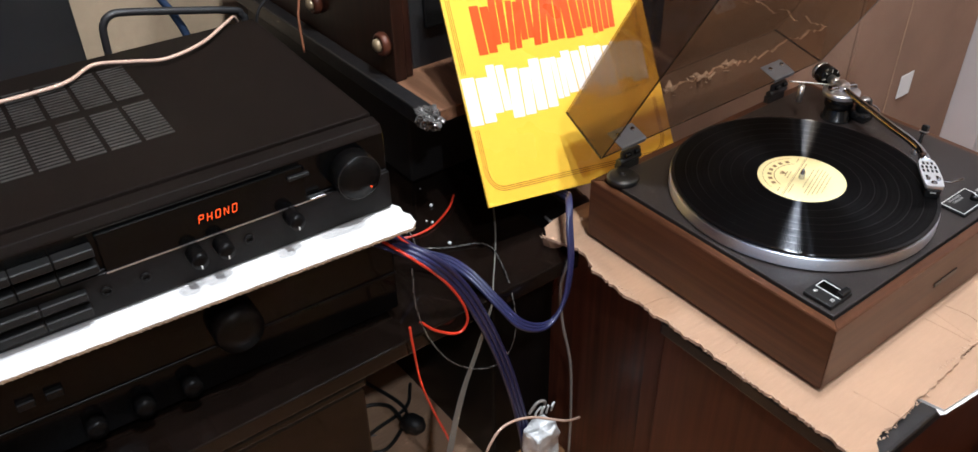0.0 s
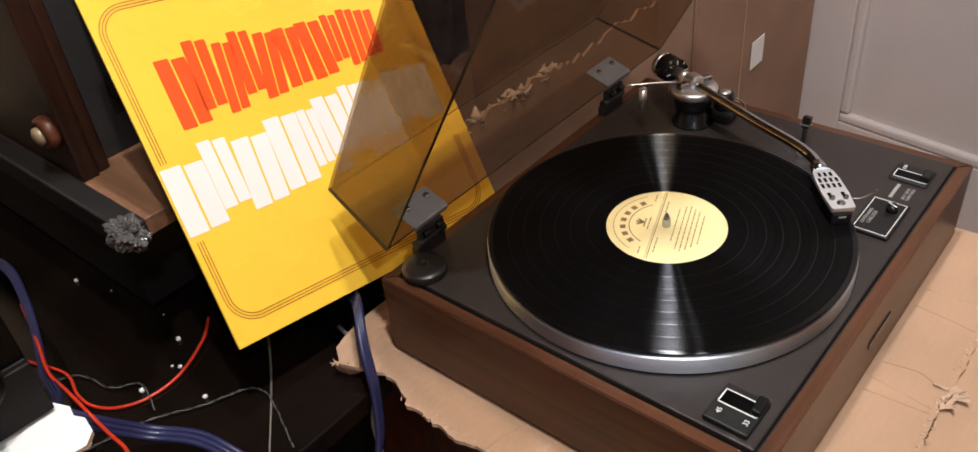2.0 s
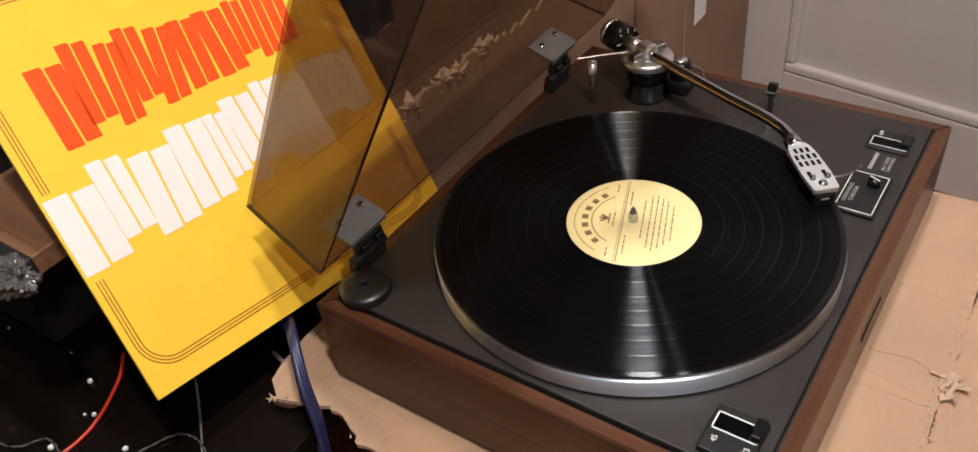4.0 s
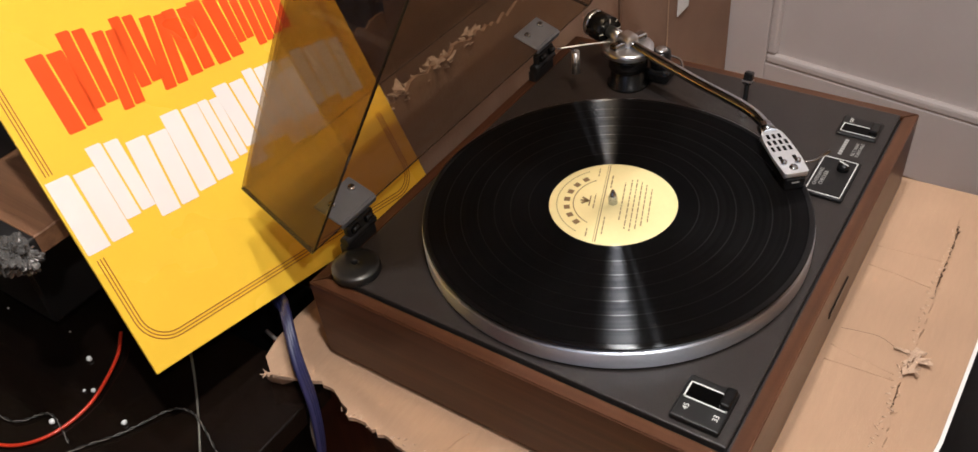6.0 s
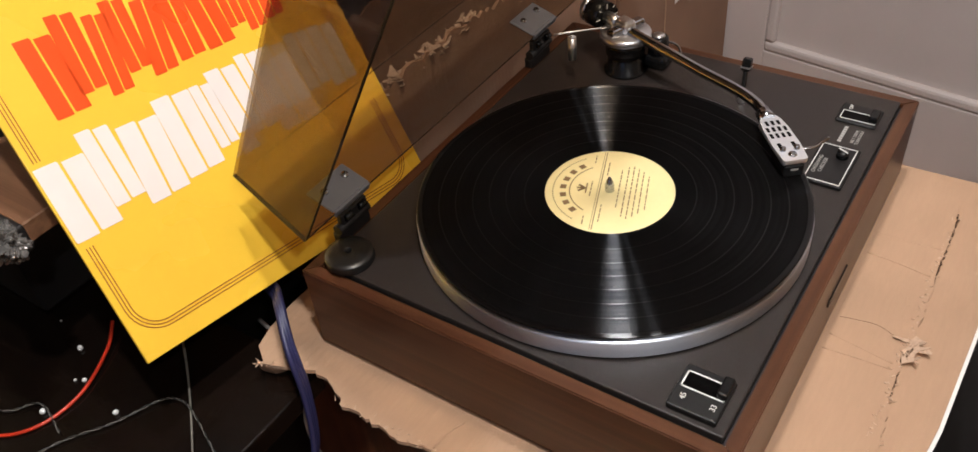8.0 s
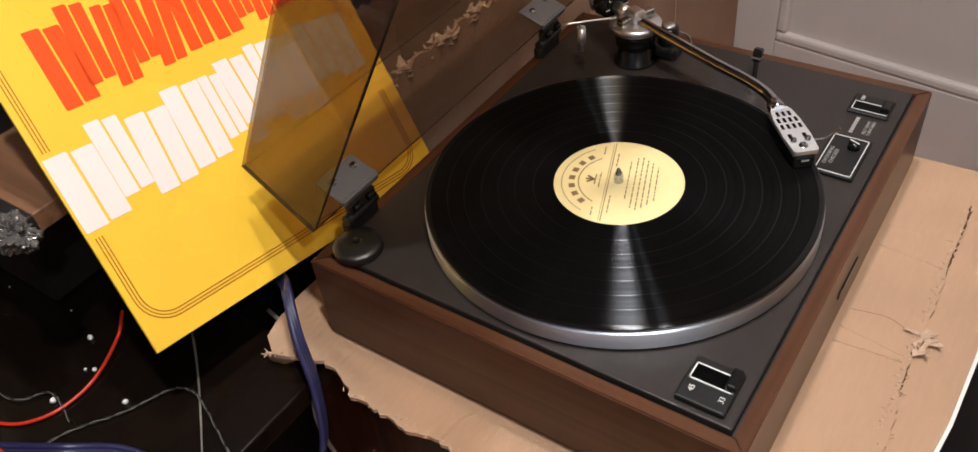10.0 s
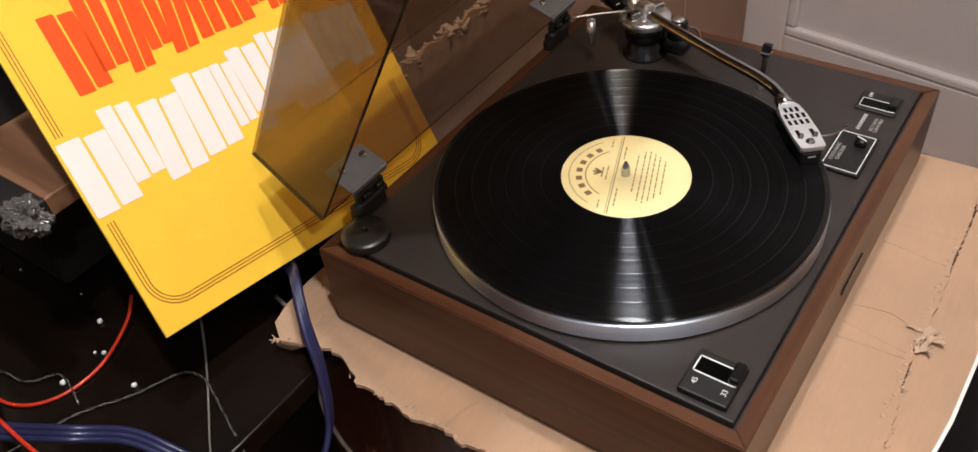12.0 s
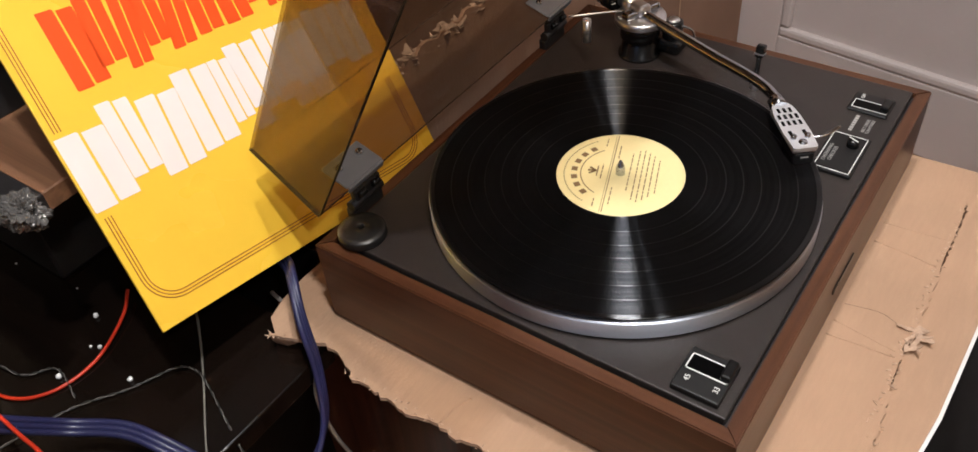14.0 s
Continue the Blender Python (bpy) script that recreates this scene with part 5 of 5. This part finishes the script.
ribbon("blue_cable", [(-0.295, 0.41, 0.520), (-0.255, 0.338, 0.510), (-0.213, 0.336, 0.455), (-0.178, 0.335, 0.380), (-0.145, 0.333, 0.280), (-0.120, 0.328, 0.160), (-0.110, 0.325, 0.06)], "dark blue three-core cable hanging to the floor", (0.0056, 0.0, 0.0016), 0.0031)
ribbon("blue_cable", [(-0.16, 0.86, 0.40), (-0.163, 0.80, 0.42), (-0.166, 0.764, 0.440), (-0.172, 0.713, 0.450), (-0.190, 0.644, 0.451), (-0.210, 0.586, 0.450), (-0.221, 0.556, 0.452), (-0.236, 0.480, 0.482), (-0.250, 0.430, 0.512), (-0.262, 0.400, 0.528)], "dark blue three-core cable beside the amplifier", (0.0030, 0.0024, 0.0012), 0.0021)
cable("red_wire", [(-0.212, 0.66, 0.397), (-0.196, 0.606, 0.397), (-0.203, 0.570, 0.397), (-0.202, 0.544, 0.397), (-0.189, 0.522, 0.397), (-0.165, 0.509, 0.397), (-0.131, 0.509, 0.398), (-0.091, 0.527, 0.401), (-0.070, 0.545, 0.405)], 0.0016, M_REDWIRE, "thin red wire curving over the black table")
cable("red_wire", [(-0.185, 0.68, 0.44), (-0.205, 0.60, 0.452), (-0.224, 0.527, 0.470), (-0.226, 0.489, 0.472), (-0.229, 0.426, 0.472), (-0.232, 0.385, 0.480), (-0.245, 0.345, 0.490)], 0.0016, M_REDWIRE, "thin red wire beside the amplifier")
twisted_late = [(-0.31, 0.62, 0.40), (-0.20, 0.60, 0.398), (-0.18, 0.55, 0.398), (-0.16, 0.53, 0.398), (-0.17, 0.49, 0.398)]
cable("red_wire", [(-0.285, 0.40, 0.52), (-0.272, 0.336, 0.520), (-0.232, 0.333, 0.469), (-0.208, 0.333, 0.424), (-0.201, 0.334, 0.392), (-0.214, 0.335, 0.379), (-0.243, 0.336, 0.398), (-0.262, 0.339, 0.42)], 0.0017, M_REDWIRE, "thin red wire in a loop at the table's edge")
cable("red_wire", [(-0.276, 0.339, 0.42), (-0.275, 0.338, 0.395), (-0.268, 0.338, 0.327), (-0.252, 0.338, 0.263), (-0.232, 0.338, 0.19), (-0.21, 0.345, 0.05)], 0.0015, M_REDWIRE, "thin red wire hanging to the floor")
cable("orange_wire", [(-0.21, 0.305, 0.16), (-0.195, 0.30, 0.205), (-0.172, 0.30, 0.221), (-0.130, 0.30, 0.207), (-0.068, 0.30, 0.158), (-0.03, 0.31, 0.13)], 0.0018, M_PINKWIRE, "thin orange wire under the table")
cable("grey_cable", [(0.0, 0.43, 0.40), (-0.015, 0.38, 0.41), (-0.029, 0.347, 0.404), (-0.046, 0.343, 0.360), (-0.041, 0.343, 0.295), (-0.022, 0.343, 0.205), (-0.016, 0.343, 0.10), (-0.016, 0.343, 0.004)], 0.0020, M_GREYWIRE, "thin grey cable hanging beside the cabinet")
cable("pale_cable", [(-0.62, 0.66, 0.664), (-0.52, 0.656, 0.664), (-0.484, 0.662, 0.664), (-0.45, 0.686, 0.664), (-0.413, 0.667, 0.664), (-0.38, 0.650, 0.664), (-0.332, 0.664, 0.665), (-0.285, 0.705, 0.664), (-0.262, 0.735, 0.655), (-0.250, 0.755, 0.62), (-0.245, 0.76, 0.55)], 0.0021, M_PINKWIRE, "pale pink cable lying over the receiver")
cable("power_cable", [(-0.18, 0.75, 0.78), (-0.187, 0.75, 0.709), (-0.203, 0.75, 0.671), (-0.226, 0.752, 0.642), (-0.23, 0.755, 0.58)], 0.002, M_BLACKWIRE, "thin black cord behind the receiver")
cable("copper_wire", [(-0.18, 0.70, 0.76), (-0.183, 0.70, 0.699), (-0.189, 0.70, 0.665), (-0.192, 0.70, 0.645), (-0.191, 0.70, 0.60)], 0.0016, M_COPPER, "copper-coloured wire beside the loudspeaker")


def twisted(name, points, label, r=0.00062):
    """Two thin strands wound round each other."""
    c = thing(name, T(points[0]), label, "wire")
    o = Vector(points[0])
    path = smooth_path(points, 26)
    for ph, m in ((0, M_BLACKWIRE), (math.pi, M_GREYWIRE)):
        q = []
        for i, p in enumerate(path):
            a = i * 0.55 + ph
            q.append(p - o + Vector((math.cos(a), math.sin(a) * 0.4, math.sin(a))) * r)
        part("strand", tube(q, r * (0.9 if m is M_BLACKWIRE else 0.5), 5, 0), m, c)
    return c


twisted("twisted_wire", [(-0.300, 0.52, 0.400), (-0.240, 0.50, 0.400), (-0.181, 0.484, 0.398), (-0.141, 0.458, 0.398), (-0.105, 0.441, 0.398), (-0.097, 0.425, 0.398), (-0.101, 0.406, 0.398), (-0.118, 0.364, 0.398), (-0.127, 0.340, 0.380), (-0.126, 0.336, 0.34), (-0.137, 0.336, 0.302), (-0.17, 0.336, 0.294), (-0.217, 0.336, 0.328), (-0.250, 0.336, 0.383), (-0.267, 0.336, 0.444), (-0.268, 0.337, 0.50)], "thin twisted black and white wire pair over the table edge")
twisted("twisted_wire", twisted_late, "thin twisted black and white wire pair on the table")
strap_b = bmesh.new()
sp = smooth_path([(-0.035, 0.500, 0.3965), (-0.066, 0.455, 0.3965), (-0.097, 0.415, 0.3965), (-0.138, 0.366, 0.3968), (-0.156, 0.343, 0.395), (-0.166, 0.338, 0.38), (-0.186, 0.338, 0.33), (-0.212, 0.337, 0.27), (-0.236, 0.336, 0.18), (-0.245, 0.336, 0.10)], 8)
prev = None
for i, p in enumerate(sp):
    w = 0.0014 + 0.0048 * min(1.0, max(0.0, (i - 30) / 14))
    tw = 0.2 + 0.55 * math.sin(i * 0.05)
    side = Vector((math.cos(tw), math.sin(tw) * 0.35, 0)) * w
    nn = Vector((0, -0.0004, 0.0004))
    row = [strap_b.verts.new(q) for q in (p - side - nn, p + side - nn, p + side + nn, p - side + nn)]
    if prev:
        for e in range(4):
            strap_b.faces.new((prev[e], prev[(e + 1) % 4], row[(e + 1) % 4], row[e]))
    else:
        strap_b.faces.new(row)
    prev = row
strap_b.faces.new(prev[::-1])
tagged(part("webbing_strap", strap_b, M_STRAP), "flat grey strap hanging over the table's edge", "strap")

crumb_r = random.Random(31)
for x, y, k in ((-0.103, 0.553, 1.0), (-0.124, 0.519, 0.8), (-0.164, 0.522, 1.0), (-0.133, 0.466, 0.9), (-0.115, 0.731, 0.9), (-0.101, 0.683, 0.4), (-0.128, 0.527, 0.5), (-0.09, 0.60, 0.35)):
    b = bmesh.new()
    bmesh.ops.create_icosphere(b, subdivisions=2, radius=0.0026 * k)
    for q in b.verts:
        q.co *= 1 + 0.35 * noise.noise(q.co * 700 + Vector((x * 90, y * 50, 0)))
    tagged(part("foam_crumb", b, M_WHITE, m=T((x, y, TZ + 0.0022 * k)), smooth=True), "small white foam crumb on the black table", "crumb", "crumbs on the table")

# power brick with silver tape and a plug on the floor
brick = thing("power_adapter", T((-0.085, 0.325, 0.0)), "grey taped power adapter hanging under the table", "adapter")
bb = box(-0.022, 0.022, -0.016, 0.016, 0.06, 0.165, 0.004, 2)
bmesh.ops.subdivide_edges(bb, edges=bb.edges[:], cuts=5, use_grid_fill=True)
for q in bb.verts:
    q.co += Vector((noise.noise(q.co * 90), noise.noise(q.co * 90 + Vector((5, 0, 0))), noise.noise(q.co * 70 + Vector((0, 7, 0))))) * 0.0045
part("body", bb, M_SILVERTAPE, brick, "crumpled grey-white tape", m=pose(0, 0, 0, 4, -8, 12))
for k in range(4):
    part("tape_strand", tube([(-0.014 + 0.009 * k, 0, 0.160), (-0.018 + 0.011 * k, -0.004, 0.178), (-0.010 + 0.006 * k, -0.006, 0.188 - 0.004 * k)], 0.0016, 6, 5), M_SILVERTAPE, brick)
part("lead", tube([(-0.005, 0, 0.165), (-0.002, -0.004, 0.19), (-0.018, -0.006, 0.20), (-0.03, -0.004, 0.185)], 0.0022, 8), M_GREYWIRE, brick)
part("lead", tube([(0.008, 0, 0.0), (0.006, 0, 0.03), (0.004, 0, 0.062)], 0.0025, 8), M_BLACKWIRE, brick)
plug = thing("mains_plug", T((-0.183, 0.547, 0.004)), "black mains plug lying on the floor", "plug")
part("body", lathe([(0, 0), (0.013, 0), (0.017, 0.012), (0.015, 0.028), (0.007, 0.036), (0, 0.037)], 20), M_BLACKPL2, plug, m=T((0, 0, 0.017)) @ pose(0, 0, 0, 90, 0, 25))
part("lead", tube([(-0.002, -0.0, 0.017), (0.0, 0.05, 0.008), (-0.03, 0.075, 0.004), (-0.07, 0.06, 0.004), (-0.085, 0.02, 0.004), (-0.06, -0.02, 0.004), (-0.02, -0.01, 0.004), (0.02, 0.03, 0.004), (0.0, 0.12, 0.004), (-0.03, 0.2, 0.004)], 0.0032, 8), M_BLACKWIRE, plug)
paper = tagged(part("paper_scrap", slab([(-0.045, 0.03), (0.0, 0.0), (0.035, -0.04), (0.0, -0.03), (-0.03, -0.012)], 0.0, 0.001), M_GREYWIRE, m=T((-0.262, 0.60, 0.0062)) @ pose(0, 0, 0, 3, -2, 0)), "grey scrap of paper on the floor", "paper")
cable("power_cable", [(-0.315, 0.55, 0.0075), (-0.28, 0.555, 0.0075), (-0.23, 0.565, 0.012), (-0.16, 0.58, 0.0075), (-0.125, 0.62, 0.0075)], 0.003, M_BLACKWIRE, "black cord lying on the floor")
